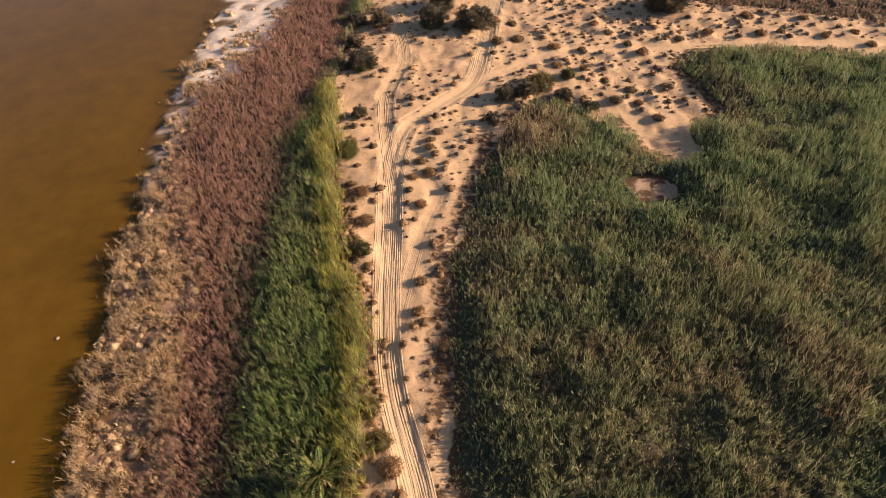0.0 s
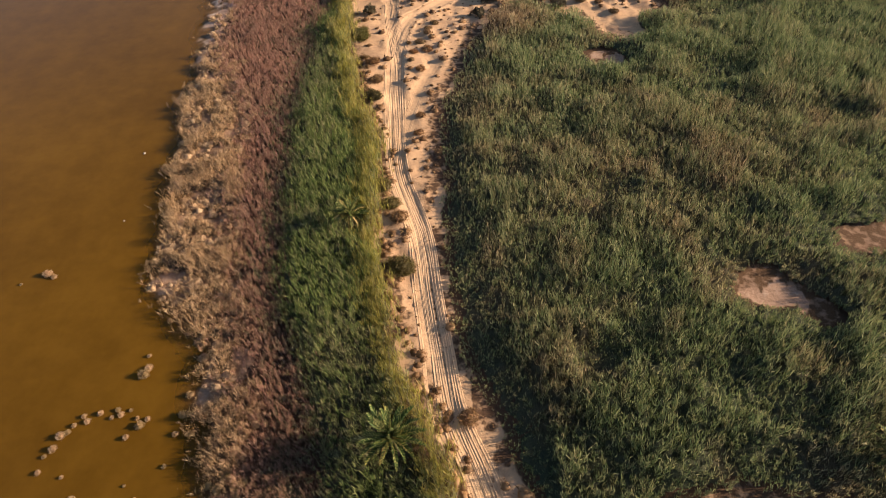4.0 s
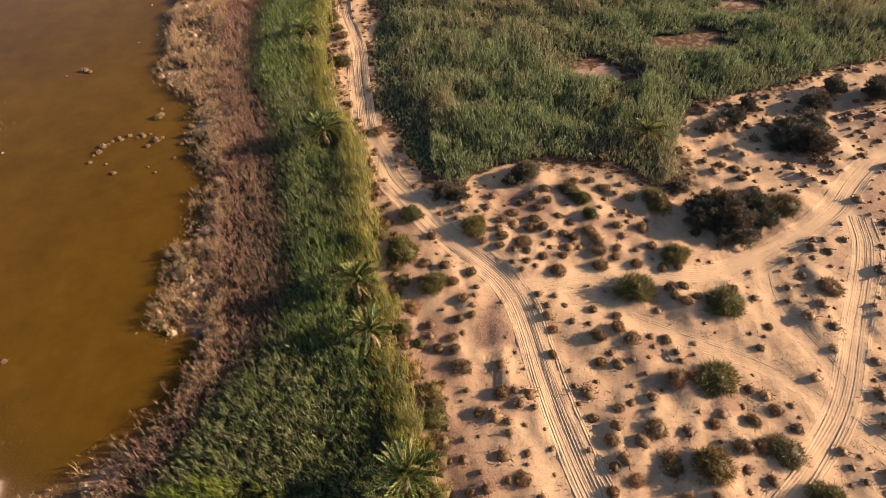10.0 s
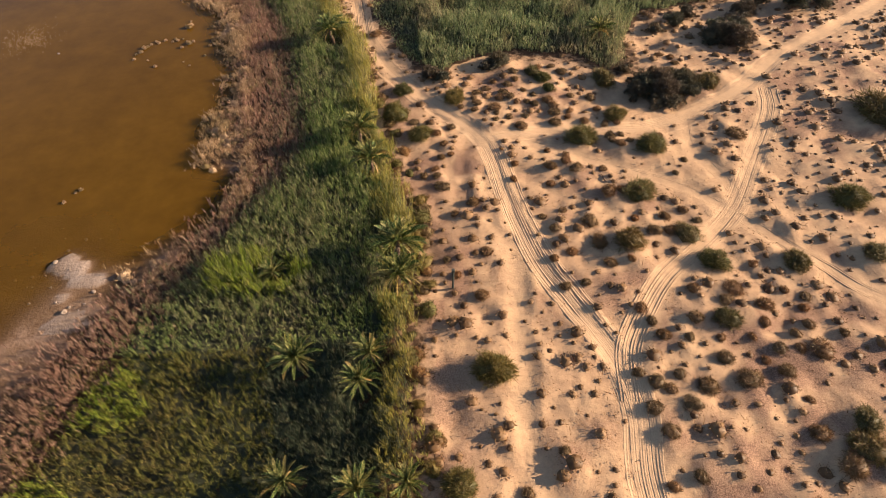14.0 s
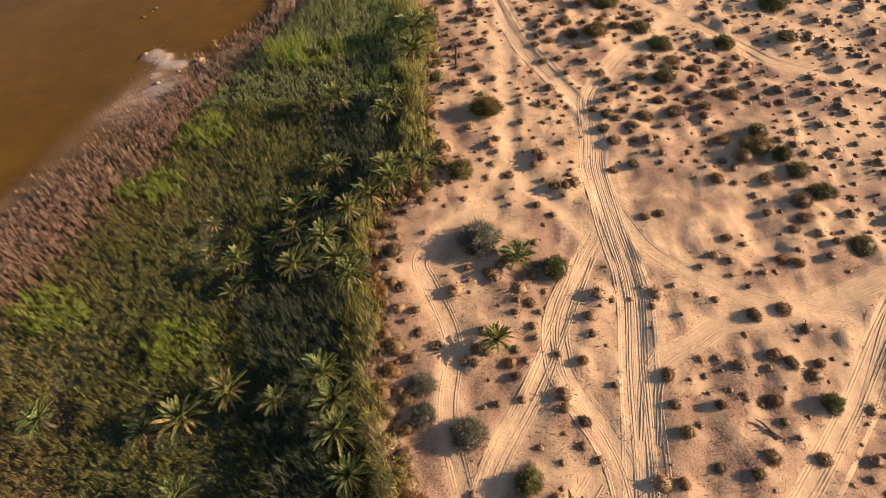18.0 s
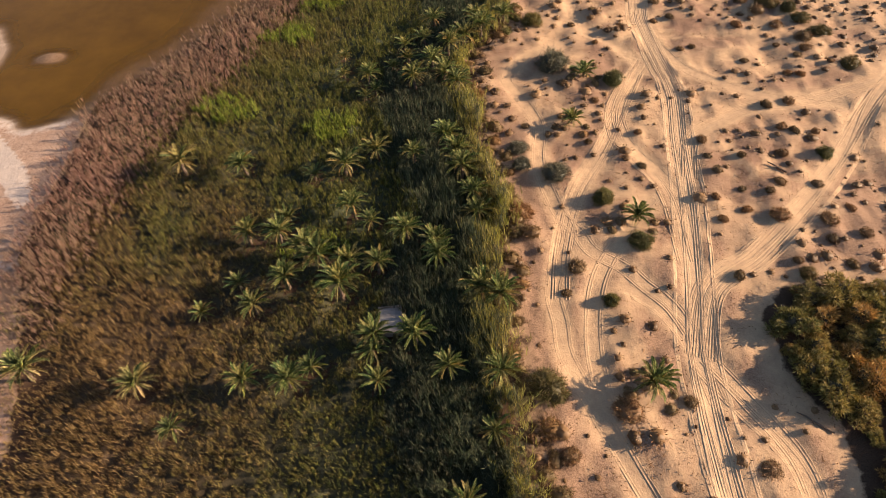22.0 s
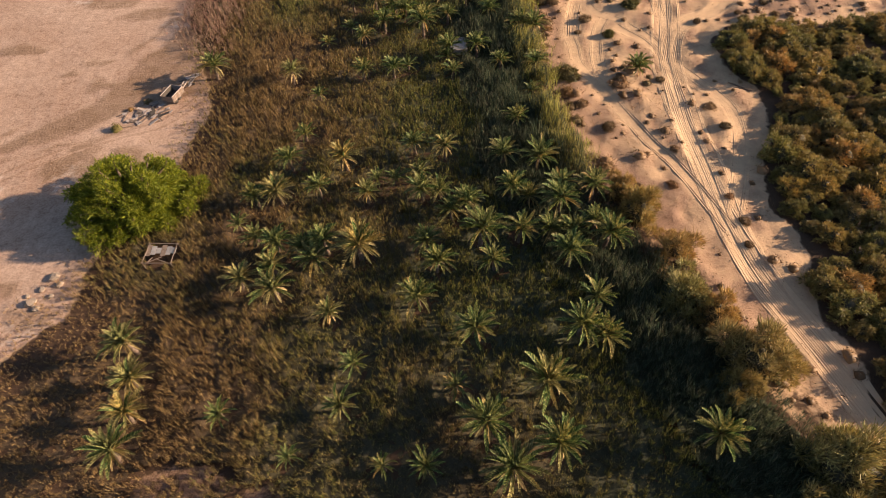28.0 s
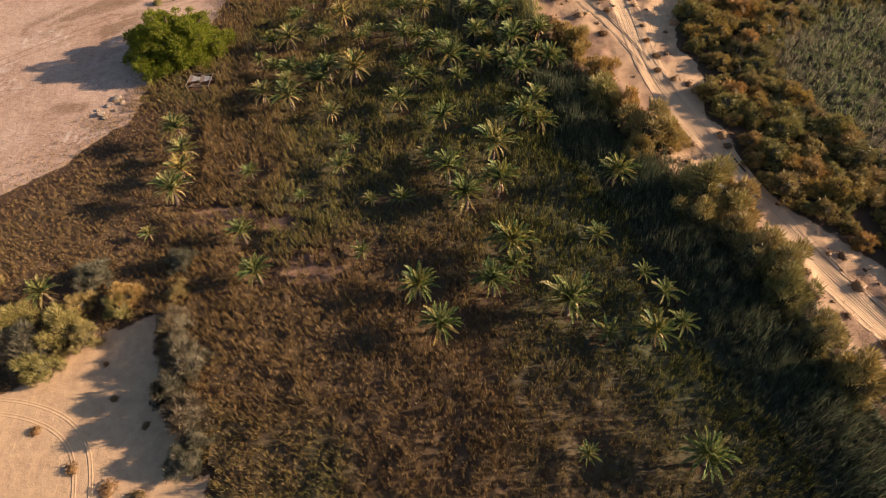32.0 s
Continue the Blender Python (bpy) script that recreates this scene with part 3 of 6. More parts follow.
# ---------------------------------------------------------------- where the shrubs stand on the sand
SHRUBS_N = [(1.4, 134, 7), (50, 128, 11), (-12, 127, 5.5), (8.4, 125, 7), (-0.7, 125, 6), (-15, 109, 6), (18.5, 98.6, 7), (-15.4, 81.5, 5), (-2, 81, 2.3), (-3.4, 77.5, 2.7),
            (-2.1, 74.5, 2.6), (-12.4, 70.5, 3.4), (-11.6, 64, 2.8), (-11.6, 58, 3.8), (-3.6, 52, 2.2), (-3.9, 47, 2.1), (-9.5, 34, 3.7), (-8.1, 30, 3.5), (-6.8, 27, 2.8),
            (-6.4, 18, 4.6), (0.9, -3.8, 2.8)]
SHRUBS_M = [(22.2, -16.2, 4.9), (27.6, -20, 3.6), (29, -22, 2.9), (5.9, -23.2, 3.4), (38.8, -23.2, 5), (29.5, -25.2, 2.5), (55.4, -25.3, 5.6), (14.1, -26.4, 3.9), (4.6, -30.1, 5.3),
            (38.6, -32.9, 3.9), (8.3, -35.6, 3.8), (78, -37, 10), (32.1, -38, 5.4), (54.7, -39.5, 3.1), (41.9, -40.8, 5.8), (26.5, -44.2, 2.3), (11, -47.2, 2.8), (15, -50.5, 2.2),
            (37.3, -50.6, 5.2), (64.1, -54.2, 5), (41.2, -58.7, 4.2), (30.1, -59.2, 3), (33.6, -59.8, 4.8), (43.2, -63.3, 3.8), (62.6, -63.8, 3.5), (52.7, -64.2, 3.8),
            (43.7, -67.6, 3), (46.2, -70.3, 3), (37.9, -71.6, 2.3), (41.4, -72, 3.8)]
SHRUBS_S = [(33.8, -73.4, 2), (14.9, -76.6, 4.9), (49.7, -76.6, 3.3), (39.4, -76.8, 2.2), (45, -78.9, 2.1), (31.4, -79.1, 2.1), (41, -79.5, 3.2), (34.3, -81.8, 2.3), (50.1, -85, 3.9),
            (48.9, -87.5, 4.5), (10.5, -88.5, 3.7), (51.5, -89.5, 3.5), (52.5, -92, 3.6), (54, -96, 4.4), (12, -100.3, 5.8), (55, -104.4, 3.9), (20, -105.1, 3.4), (4.7, -117.9, 3.2),
            (4.7, -121.2, 3), (43.3, -122.6, 2.7), (8.9, -123.3, 4.2), (14, -127.9, 3.2), (3.6, -129.6, 3.4), (33.9, -132.3, 2.8), (4.5, -132.7, 2.5), (39.2, -133.6, 3),
            (16.9, -135, 3.3), (8.9, -138, 2.3), (26.5, -140.4, 1.7)]
SHRUBS_Z = [(33.7, -140.9, 2.3), (11.8, -142.7, 2.5), (3.7, -152.4, 4.6), (16.9, -154.7, 1.7), (10.9, -155.3, 3.4), (4.6, -159.2, 2.7), (21.9, -161.4, 2.1), (7.4, -164.3, 2.6), (22.8, -165.6, 2.2), (19.4, -166.3, 1.2), (15.1, -169.3, 1.5), (19.7, -174, 1.3), (13.1, -175.5, 1.7), (19.4, -177.9, 1.4), (19.9, -182, 1.6), (19.2, -185.5, 1.5)]
GREEN_AT = {(-15, 109), (-15.4, 81.5), (5.9, -23.2), (14.1, -26.4), (29, -22), (29.5, -25.2), (4.6, -30.1), (8.3, -35.6), (32.1, -38), (41.9, -40.8), (37.3, -50.6), (43.2, -63.3), (14.9, -76.6), (10.5, -88.5),
            (20, -105.1), (14, -127.9), (16.9, -135), (11.8, -142.7), (64.1, -54.2), (38.6, -32.9), (43.3, -122.6)}
GREY_AT = {(12, -100.3), (8.9, -123.3), (4.7, -117.9), (4.7, -121.2), (22.2, -16.2), (50, 128)}
DARK_AT = {(27.6, -20), (38.8, -23.2), (8.4, 125), (-0.7, 125), (1.4, 134), (78, -37), (18.5, 98.6), (33.7, -140.9)}
SAND_A = [(12.6, 125.1, 2.9), (16.1, 123.9, 2.8), (33, 121.5, 2.8), (65, 121.5, 3.3), (75.8, 119.3, 2.7), (35.1, 117.4, 2.7), (16.4, 116.7, 3.3), (12.3, 115.9, 3.3), (54.6, 115.1, 2.9), (68.9, 113.9, 2.3), (64.9, 113.8, 3.1), (48.4, 113.5, 2.6), (23.3, 112.8, 3.2), (38, 112.5, 2.1), (82.8, 112.2, 2.5), (76.9, 111.6, 2.5), (28.6, 110.9, 2.6), (39.7, 108.3, 3.1), (83.5, 107.1, 2.9), (22.7, 105.5, 2.5), (27.7, 103.4, 3), (-8.1, 103.3, 1.2), (24, 100.8, 3.9), (-3.8, 100.8, 1.2), (30.6, 99.4, 2.1), (-9.1, 99.4, 1), (-1.8, 95.8, 1.2), (34.3, 95.3, 2.8), (30.9, 91.9, 2.8), (34.6, 90.9, 2.3), (36.7, 86.1, 2.7), (-0.5, 85.4, 2.3)]
SAND_B = [(-1.8, 83.2, 2), (-5.7, 77.5, 1.5), (-4.1, 75.5, 0.8), (-4.8, 73.5, 2.3), (-14.2, 72.7, 2.1), (-14.9, 70.5, 1.6), (-5.2, 70.3, 2), (-3.5, 67, 2), (-14.9, 64.1, 2), (-13.6, 63.1, 1.2), (50.2, -16.3, 2), (51.9, -17.3, 1.8), (28.9, -18, 1.7), (31, -18.1, 1.7), (51.8, -19.7, 1.6), (24.3, -19.9, 2.3), (32.5, -20, 2.6), (33.9, -21.2, 1.3), (20.9, -21.8, 1.6), (24.4, -22, 1.6), (32.3, -22, 1.3), (52.8, -22, 1.6), (55.5, -22.1, 1.3), (23, -23.2, 1.8), (19.5, -24, 2.4), (31.1, -24, 1.1), (25.3, -25, 1.5), (32.6, -25.2, 1.2), (17.7, -25.3, 1.9), (22, -25.6, 2.2), (26.8, -26.2, 1.5), (36.8, -26.4, 1.1)]
SAND_C = [(34.2, -26.6, 1.2), (21.2, -27.1, 2.4), (17.1, -27.1, 1.6), (22.9, -27.2, 1.8), (32.6, -27.4, 1.7), (35.7, -27.9, 2.4), (28.8, -28.1, 2.1), (23.8, -28.4, 1.7), (25.5, -28.4, 1.5), (17.5, -28.4, 1.8), (14.9, -28.9, 1.5), (26.6, -29, 1.8), (29.4, -29.5, 2.4), (20.2, -29.5, 2.7), (17, -29.9, 1.5), (22.6, -29.9, 1.1), (23.4, -30.4, 1.1), (18.7, -30.6, 1.3), (27, -30.6, 1.2), (20.3, -31, 1.5), (36.1, -31.1, 1.6), (31.7, -31.2, 1.6), (29.4, -31.4, 2.3), (22.2, -31.9, 1.6), (24.6, -32, 1.7), (31.2, -32.5, 1.4), (18.3, -32.8, 1.3), (20, -32.8, 1.7), (21, -33.7, 1), (29, -33.8, 2.5), (33.5, -33.8, 1.7), (13, -33.9, 1.7)]
SAND_D = [(19.3, -34.1, 1.1), (23.6, -34.4, 2.3), (36.5, -34.7, 1.7), (38.3, -34.8, 1.6), (10.7, -35.4, 1.7), (13.5, -36.4, 1.1), (13.2, -37.7, 1.2), (38, -37.8, 1.6), (11.8, -38, 1.5), (36.4, -38.1, 2.2), (43.6, -38.7, 1.6), (12.8, -39, 1.3), (36.4, -39.5, 1.6), (23.5, -39.7, 1.1), (38.9, -39.7, 1.6), (12.6, -40.4, 1.5), (26.7, -40.4, 1.6), (37.4, -40.4, 1.8), (11.2, -40.8, 1.6), (34, -41.1, 1.3), (29.2, -41.5, 1.6), (24, -42, 1.3), (25.8, -42.5, 1.1), (11.4, -42.7, 1.1), (7.7, -42.8, 1.3), (21.6, -42.8, 1.4), (10.2, -43.3, 1.5), (28.8, -43.4, 2), (45.6, -44.1, 1.4), (8.6, -44.6, 1.8), (10.4, -44.8, 1.5), (30, -44.9, 2.2)]
SAND_E = [(43.3, -44.9, 0.7), (33.8, -45.1, 1.7), (36.8, -45.7, 1), (21, -46.1, 1.4), (43.6, -46.8, 1.4), (34.4, -46.8, 1.2), (26, -47.3, 1.6), (29.5, -47.4, 1), (34.6, -47.9, 1.2), (35, -50.2, 1.9), (33.3, -50.3, 2.5), (16.3, -50.4, 1.3), (12.4, -52.6, 1.6), (26.6, -53.1, 1.6), (23.8, -53.9, 1.5), (42.2, -54.2, 1.8), (39.5, -55.2, 1.8), (35.5, -55.4, 1.5), (29.6, -55.6, 2.7), (24.9, -56.5, 1.7), (37.3, -58, 2.4), (39.2, -58.1, 2.1), (26.3, -60.4, 1.7), (10.9, -60.6, 1.5), (56.1, -60.9, 0.9), (24, -61.4, 1.4), (47.4, -61.8, 1.1), (33.1, -62.6, 1.4), (30.6, -62.7, 2), (49.6, -62.8, 1.2), (11.9, -63.2, 1.7), (47.6, -64, 1.5)]
SAND_F = [(26.9, -65.5, 1.4), (39.8, -65.7, 1.2), (24.5, -65.8, 1.6), (14.6, -66.5, 1.9), (45.6, -67.2, 1.3), (39.2, -67.2, 2), (20.1, -67.8, 1.1), (49.4, -68.2, 1.4), (39.6, -68.4, 1.1), (31.4, -69, 1.1), (51.4, -69.3, 1.6), (32.4, -69.5, 1.8), (49.3, -70.1, 1), (19.1, -70.3, 0.7), (15.3, -70.4, 0.7), (50.7, -70.7, 1.5), (33.1, -71.4, 1.6), (46.9, -71.5, 1.3), (48.6, -72.5, 1.1), (45.2, -72.7, 1.9), (49.8, -73.3, 1.7), (20.2, -73.6, 1), (36.4, -74, 1.5), (39.8, -74.2, 1.4), (43.2, -74.3, 1.4), (48, -74.3, 1.7), (21.1, -74.5, 0.9), (53.1, -74.7, 1.4), (37.9, -74.9, 1.1), (45.5, -76, 1.9), (47.5, -76.2, 1.9), (42.2, -76.4, 1.1)]
SAND_G = [(43.6, -77.2, 1.4), (29.9, -77.8, 1.9), (36.5, -79.8, 2.5), (32.6, -79.9, 1.5), (30.4, -81.9, 2.1), (46, -82.1, 1.6), (33.9, -83, 1.3), (34, -84.2, 1.3), (31.2, -84.5, 2.2), (45.4, -85.7, 2.8), (46.8, -89, 3.3), (32.7, -89, 1.7), (36.2, -89.1, 1.2), (16.6, -89.5, 1.8), (30, -89.6, 1.5), (9.1, -90.3, 1.3), (42.3, -92.5, 2.5), (48.4, -93, 2.4), (10.5, -93.5, 1.3), (3.3, -94.9, 1.3), (21, -96.7, 1.3), (50.9, -97.2, 3.4), (33.8, -97.5, 1.4), (31.9, -97.9, 1.4), (19.8, -98.1, 1), (46.5, -98.4, 1.4), (50.4, -99.7, 2.2), (48.5, -101.2, 1.9), (40.4, -101.8, 1.5), (42, -102.9, 1.1), (52.4, -103.5, 1.5), (47.7, -104.3, 1.2)]
SAND_H = [(45.5, -105.4, 1.8), (36.2, -105.7, 1.3), (43.1, -105.9, 1), (46.9, -106.1, 2), (28.9, -108, 0.8), (32.4, -108.1, 0.9), (40.5, -108.7, 1.1), (15.2, -108.7, 1.3), (27.4, -109.4, 0.9), (34.6, -109.5, 1.1), (14.8, -110.2, 1.3), (29.5, -110.5, 1.2), (42.9, -111.9, 1.9), (39.6, -112.4, 2.2), (6.2, -113.6, 1.7), (38, -114.5, 1.2), (18.6, -115.4, 1.2), (20.9, -116.4, 1.4), (39.9, -117.1, 1.8), (14.1, -117.6, 1.4), (41.1, -118.2, 1.8), (44, -118.3, 1.5), (28.9, -118.5, 1.8), (14.3, -120.1, 1.2), (28.7, -121.6, 1.5), (33, -121.9, 1.5), (19.9, -122.7, 1.5), (17.8, -123.7, 0.9), (29.1, -124.4, 1.6), (15.4, -124.9, 1), (35.7, -127.2, 2.2), (40.4, -127.5, 1.7)]
SAND_I = [(31, -127.8, 1.4), (34, -128.6, 1.6), (8.8, -128.6, 1.1), (27.4, -129, 1.5), (30.6, -130.9, 1.6), (42.6, -131.7, 1.6), (27.2, -132.4, 1.5), (26.3, -134.4, 0.8), (35.7, -134.6, 1), (5.2, -135.2, 1.2), (8.5, -135.6, 0.8), (42.3, -135.9, 2), (38.6, -136.2, 1.8), (39.6, -136.5, 1), (15.1, -138.7, 1.3), (33.4, -139, 1.5), (39.1, -139.9, 1.9), (30.1, -140.1, 1.2), (27.9, -140.4, 1.2), (7.3, -141.3, 1.4), (17.1, -141.7, 0.9)]
MEASURED = SHRUBS_N + SHRUBS_M + SHRUBS_S + SHRUBS_Z + SAND_A + SAND_B + SAND_C + SAND_D + SAND_E + SAND_F + SAND_G + SAND_H + SAND_I


def on_sand(x, y, track_gap):
    ok = ~inside(x, y, GREEN) & ~inside(x, y, BRUSH) & ~inside(x, y, FIELD) & ~inside(x, y, THICKET)
    ok &= (x > np.interp(y, [p[1] for p in GREEN_E[::-1]], [p[0] for p in GREEN_E[::-1]]))
    for line in CURVES.values():
        ok &= away(x, y, line[::3] + line[-1:]) > track_gap
    return ok


tx, ty = RNG.uniform(-18, 100, 24000), RNG.uniform(-250, 140, 24000)
keep = on_sand(tx, ty, 1.5)
tx, ty = tx[keep], ty[keep]
crowd = fbm(tx, ty, 14, 3)
edge_gap = np.minimum(-depth_in(tx, ty, GREEN), -depth_in(tx, ty, FIELD))
plenty = np.where(ty < -95, np.where(tx > 24, 0.9, 0.45), 1.5) * np.where(tx > 30, 1.25, 1.0) + 1.1 * smooth(4.5, 1.0, edge_gap)
keep = RNG.random(len(tx)) < plenty * smooth(0.22, 0.55, crowd)
tx, ty = tx[keep], ty[keep]
loose = []
for x, y in zip(tx, ty):
    if all((x - a) ** 2 + (y - b) ** 2 > (0.5 * w + 0.7) ** 2 for a, b, w in MEASURED) and all((x - a) ** 2 + (y - b) ** 2 > 1.4 for a, b, w in loose):
        loose.append((float(x), float(y), float(0.6 + 1.9 * RNG.random() ** 2.0)))
near = [s for s in loose if 6 < s[0] < 48 and -135 < s[1] < -12][:30]
near_set = set(near)
far_scrub = [s for s in loose if s not in near_set]

# ---------------------------------------------------------------- ground, one sheet to the horizon


def spaced(lo, hi, fine_lo, fine_hi, step_fine, step, limit):
    mids = list(np.arange(fine_lo, fine_hi, step_fine))
    left, x, s = [], fine_lo, step_fine
    while x > -limit:
        s = max(step if x > lo else s * 1.35, s)
        x -= s
        left.append(x)
    right, x, s = [], mids[-1], step_fine
    while x < limit:
        s = max(step if x < hi else s * 1.35, s)
        x += s
        right.append(x)
    return np.array(left[::-1] + mids + right)


XS = spaced(-110, 110, -12, 58, 0.5, 0.9, 4000)
YS = spaced(-275, 165, -255, 145, 0.75, 1.4, 4000)
GX, GY = np.meshgrid(XS, YS)
WATER_Z = -0.14
lake_in = depth_in(GX, GY, LAKE)
green_in, brush_in = depth_in(GX, GY, GREEN), depth_in(GX, GY, BRUSH)
field_in, thick_in = depth_in(GX, GY, FIELD), depth_in(GX, GY, THICKET)
clear_in = depth_in(GX, GY, SAND_CLEARING) + 5.0 * (fbm(GX, GY, 6, 57) - 0.5)
track_gap, track_pale = np.full(GX.shape, 1e9), np.zeros(GX.shape)
PALENESS = {"main": 1.0, "east_road": 0.9, "north_road": 0.7, "east_fork": 0.6, "south_east": 0.5}
for key, line in CURVES.items():
    gap = away(GX, GY, line[::2] + line[-1:])
    track_gap = np.minimum(track_gap, gap)
    track_pale = np.maximum(track_pale, PALENESS.get(key, 0.3) * smooth(2.0, 0.3, gap))
shore_gap = away(GX, GY, SHORE)
flat = (GX < np.interp(GY, [p[1] for p in FLAT_E[::-1]], [p[0] for p in FLAT_E[::-1]])) & (GY < -60) & (green_in < 0) & (brush_in < 0)
plants_in = np.maximum(np.maximum(green_in, brush_in), np.maximum(field_in, thick_in))
open_sand = smooth(0.5, 3, -plants_in) * (~flat) * (lake_in < 0)
GZ = (0.9 - 0.5 * smooth(20, 45, GY)) * (fbm(GX, GY, 16, 5) - 0.5) * open_sand
GZ += open_sand * smooth(0.8, 2.2, track_gap) * ((0.8 + 0.35 * smooth(22, 34, GX)) * (fbm(GX, GY, 3.4, 11) - 0.5) + 0.30 * (value_noise(GX, GY, 1.2, 12) - 0.5))
GZ -= 0.10 * smooth(1.6, 0.6, track_gap) * open_sand
GZ += np.where(flat, 0.16 * (fbm(GX, GY, 6, 21) - 0.35), 0)
GZ -= (1.0 - 0.62 * np.exp(-(((GX + 42) / 16) ** 2 + ((GY + 58) / 20) ** 2)) * (0.4 + fbm(GX, GY, 14, 9))) * smooth(-3.0, 4, lake_in + 3.4 * (fbm(GX, GY, 5, 8) - 0.5)) * (lake_in > -6)
GZ += 1.15 * np.exp(-(((GX + 69) / 4.0) ** 2 + ((GY + 89) / 2.4) ** 2))
shoal = smooth(11, 3, lake_in + 3 * (fbm(GX, GY, 7, 52) - 0.5)) * smooth(-52, -62, GY) * smooth(-64, -56, GX) * (lake_in > -3)
GZ += (WATER_Z + 0.34 * (fbm(GX, GY, 6.5, 53, 4) - 0.58) - GZ) * 0.92 * shoal
islet = np.zeros(GX.shape)
for px, py, rx, ry in ((-36.4, -57.6, 2.9, 2.2), (-33.2, -60.2, 2.4, 1.2), (-33.4, -66.6, 2.6, 1.5), (-35.6, -62.6, 1.2, 0.8)):
    islet = np.maximum(islet, smooth(1.1, 0.75, np.sqrt(((GX - px) / rx) ** 2 + ((GY - py) / ry) ** 2) + 1.1 * (fbm(GX, GY, 2.2, 54) - 0.5)))
GZ += (0.02 + 0.12 * fbm(GX, GY, 1.5, 55) - GZ) * islet
for px, py, rx, ry in PANS:
    GZ -= 0.18 * smooth(1.4, 0.6, np.sqrt(((GX - px) / rx) ** 2 + ((GY - py) / ry) ** 2))
for x, y, w in MEASURED + loose:
    r = 0.55 * w + 0.3
    i0, i1 = np.searchsorted(XS, (x - 3 * r, x + 3 * r))
    j0, j1 = np.searchsorted(YS, (y - 3 * r, y + 3 * r))
    sx, sy = GX[j0:j1, i0:i1] - x - 0.1 * w, GY[j0:j1, i0:i1] - y
    GZ[j0:j1, i0:i1] += min(0.13 * w, 0.5) * np.exp(-(sx ** 2 + sy ** 2) / (r * r))


def height(x, y):
    x, y = np.asarray(x, float), np.asarray(y, float)
    i = np.clip(np.searchsorted(XS, x) - 1, 0, len(XS) - 2)
    j = np.clip(np.searchsorted(YS, y) - 1, 0, len(YS) - 2)
    u, v = (x - XS[i]) / (XS[i + 1] - XS[i]), (y - YS[j]) / (YS[j + 1] - YS[j])
    return (GZ[j, i] * (1 - u) + GZ[j, i + 1] * u) * (1 - v) + (GZ[j + 1, i] * (1 - u) + GZ[j + 1, i + 1] * u) * v


nx, ny = len(XS), len(YS)
corner = (np.arange(ny - 1)[:, None] * nx + np.arange(nx - 1)[None, :]).ravel()
quads = np.stack([corner, corner + 1, corner + nx + 1, corner + nx], 1)
pan = np.zeros(GX.shape)
for px, py, rx, ry in PANS:
    pan = np.maximum(pan, smooth(1.25, 0.8, np.sqrt(((GX - px) / rx) ** 2 + ((GY - py) / ry) ** 2)))
dry_spot = np.zeros(GX.shape)
for px, py, rx, ry in DRY_SPOTS:
    dry_spot = np.maximum(dry_spot, smooth(1.4, 0.7, np.sqrt(((GX - px) / rx) ** 2 + ((GY - py) / ry) ** 2)))
litter_mask = smooth(-0.4, 1.0, plants_in - 2.6 * (fbm(GX, GY, 4, 61) - 0.5)) * (1 - pan) * smooth(0.5, -0.5, clear_in)
litter_mask = np.maximum(litter_mask, 0.62 * smooth(-5, -0.5, np.maximum(np.maximum(green_in, brush_in), field_in)) * (fbm(GX, GY, 5, 31) > 0.38) * (~flat) * smooth(0.5, -0.5, clear_in))
litter_mask *= (1 - 0.55 * dry_spot) * smooth(-86, -78, GX + 8 * (fbm(GX, GY, 9, 59) - 0.5))
scatter = (0.25 + 0.75 * smooth(0.46, 0.66, fbm(GX, GY, 11, 33))) * open_sand * smooth(0.9, 2.5, track_gap) * smooth(0.3, 0.62, fbm(GX, GY, 2.4, 35))
scatter *= 1 - 0.6 * smooth(15, 45, GY)
scatter = np.maximum(scatter, 1.0 * dry_spot)
scatter = np.maximum(scatter, 0.85 * open_sand * smooth(0.7, 2.0, track_gap) * smooth(11, 2, -green_in) * (GY < -20) * smooth(0.34, 0.56, fbm(GX, GY, 3.2, 38)))
scatter = np.maximum(scatter, 1.0 * open_sand * smooth(0.7, 2.0, track_gap) * np.exp(-(((GX - 34) / 8) ** 2 + ((GY + 124) / 8) ** 2) ** 2) * smooth(0.3, 0.5, fbm(GX, GY, 2.0, 36)))
scatter = np.maximum(scatter, 0.8 * open_sand * smooth(0.7, 2.0, track_gap) * (GY < -95) * smooth(0.42, 0.6, fbm(GX, GY, 4.0, 37)))
bank = (GX < np.interp(GY, [p[1] for p in BRUSH_W[::-1]], [p[0] for p in BRUSH_W[::-1]])) & (GY > -104)
crust_mask = np.maximum(np.where(flat | bank, 1.0, 0.0), pan)
salt_mask = np.where(bank, smooth(4.0, 0.3, np.abs(lake_in + 1.0)), 0) * (0.1 + 0.75 * fbm(GX, GY, 7, 41)) * (0.5 + 0.6 * smooth(60, 90, GY)) + 0.75 * bank * smooth(92, 104, GY) + 0.4 * np.where(flat, smooth(0.6, 0.75, fbm(GX, GY, 12, 44)), 0)
salt_mask += np.where(flat, smooth(5, 1.0, np.abs(lake_in)), 0) * 0.7 + 1.0 * islet + pan * 0.25 * (GY > -100)
# Damp lake edge; the pan term is reed shade painted as darker ground.
wet_shade_mask = np.maximum(smooth(-0.06, -0.18, GZ) * (lake_in > -6), 0.42 * pan)
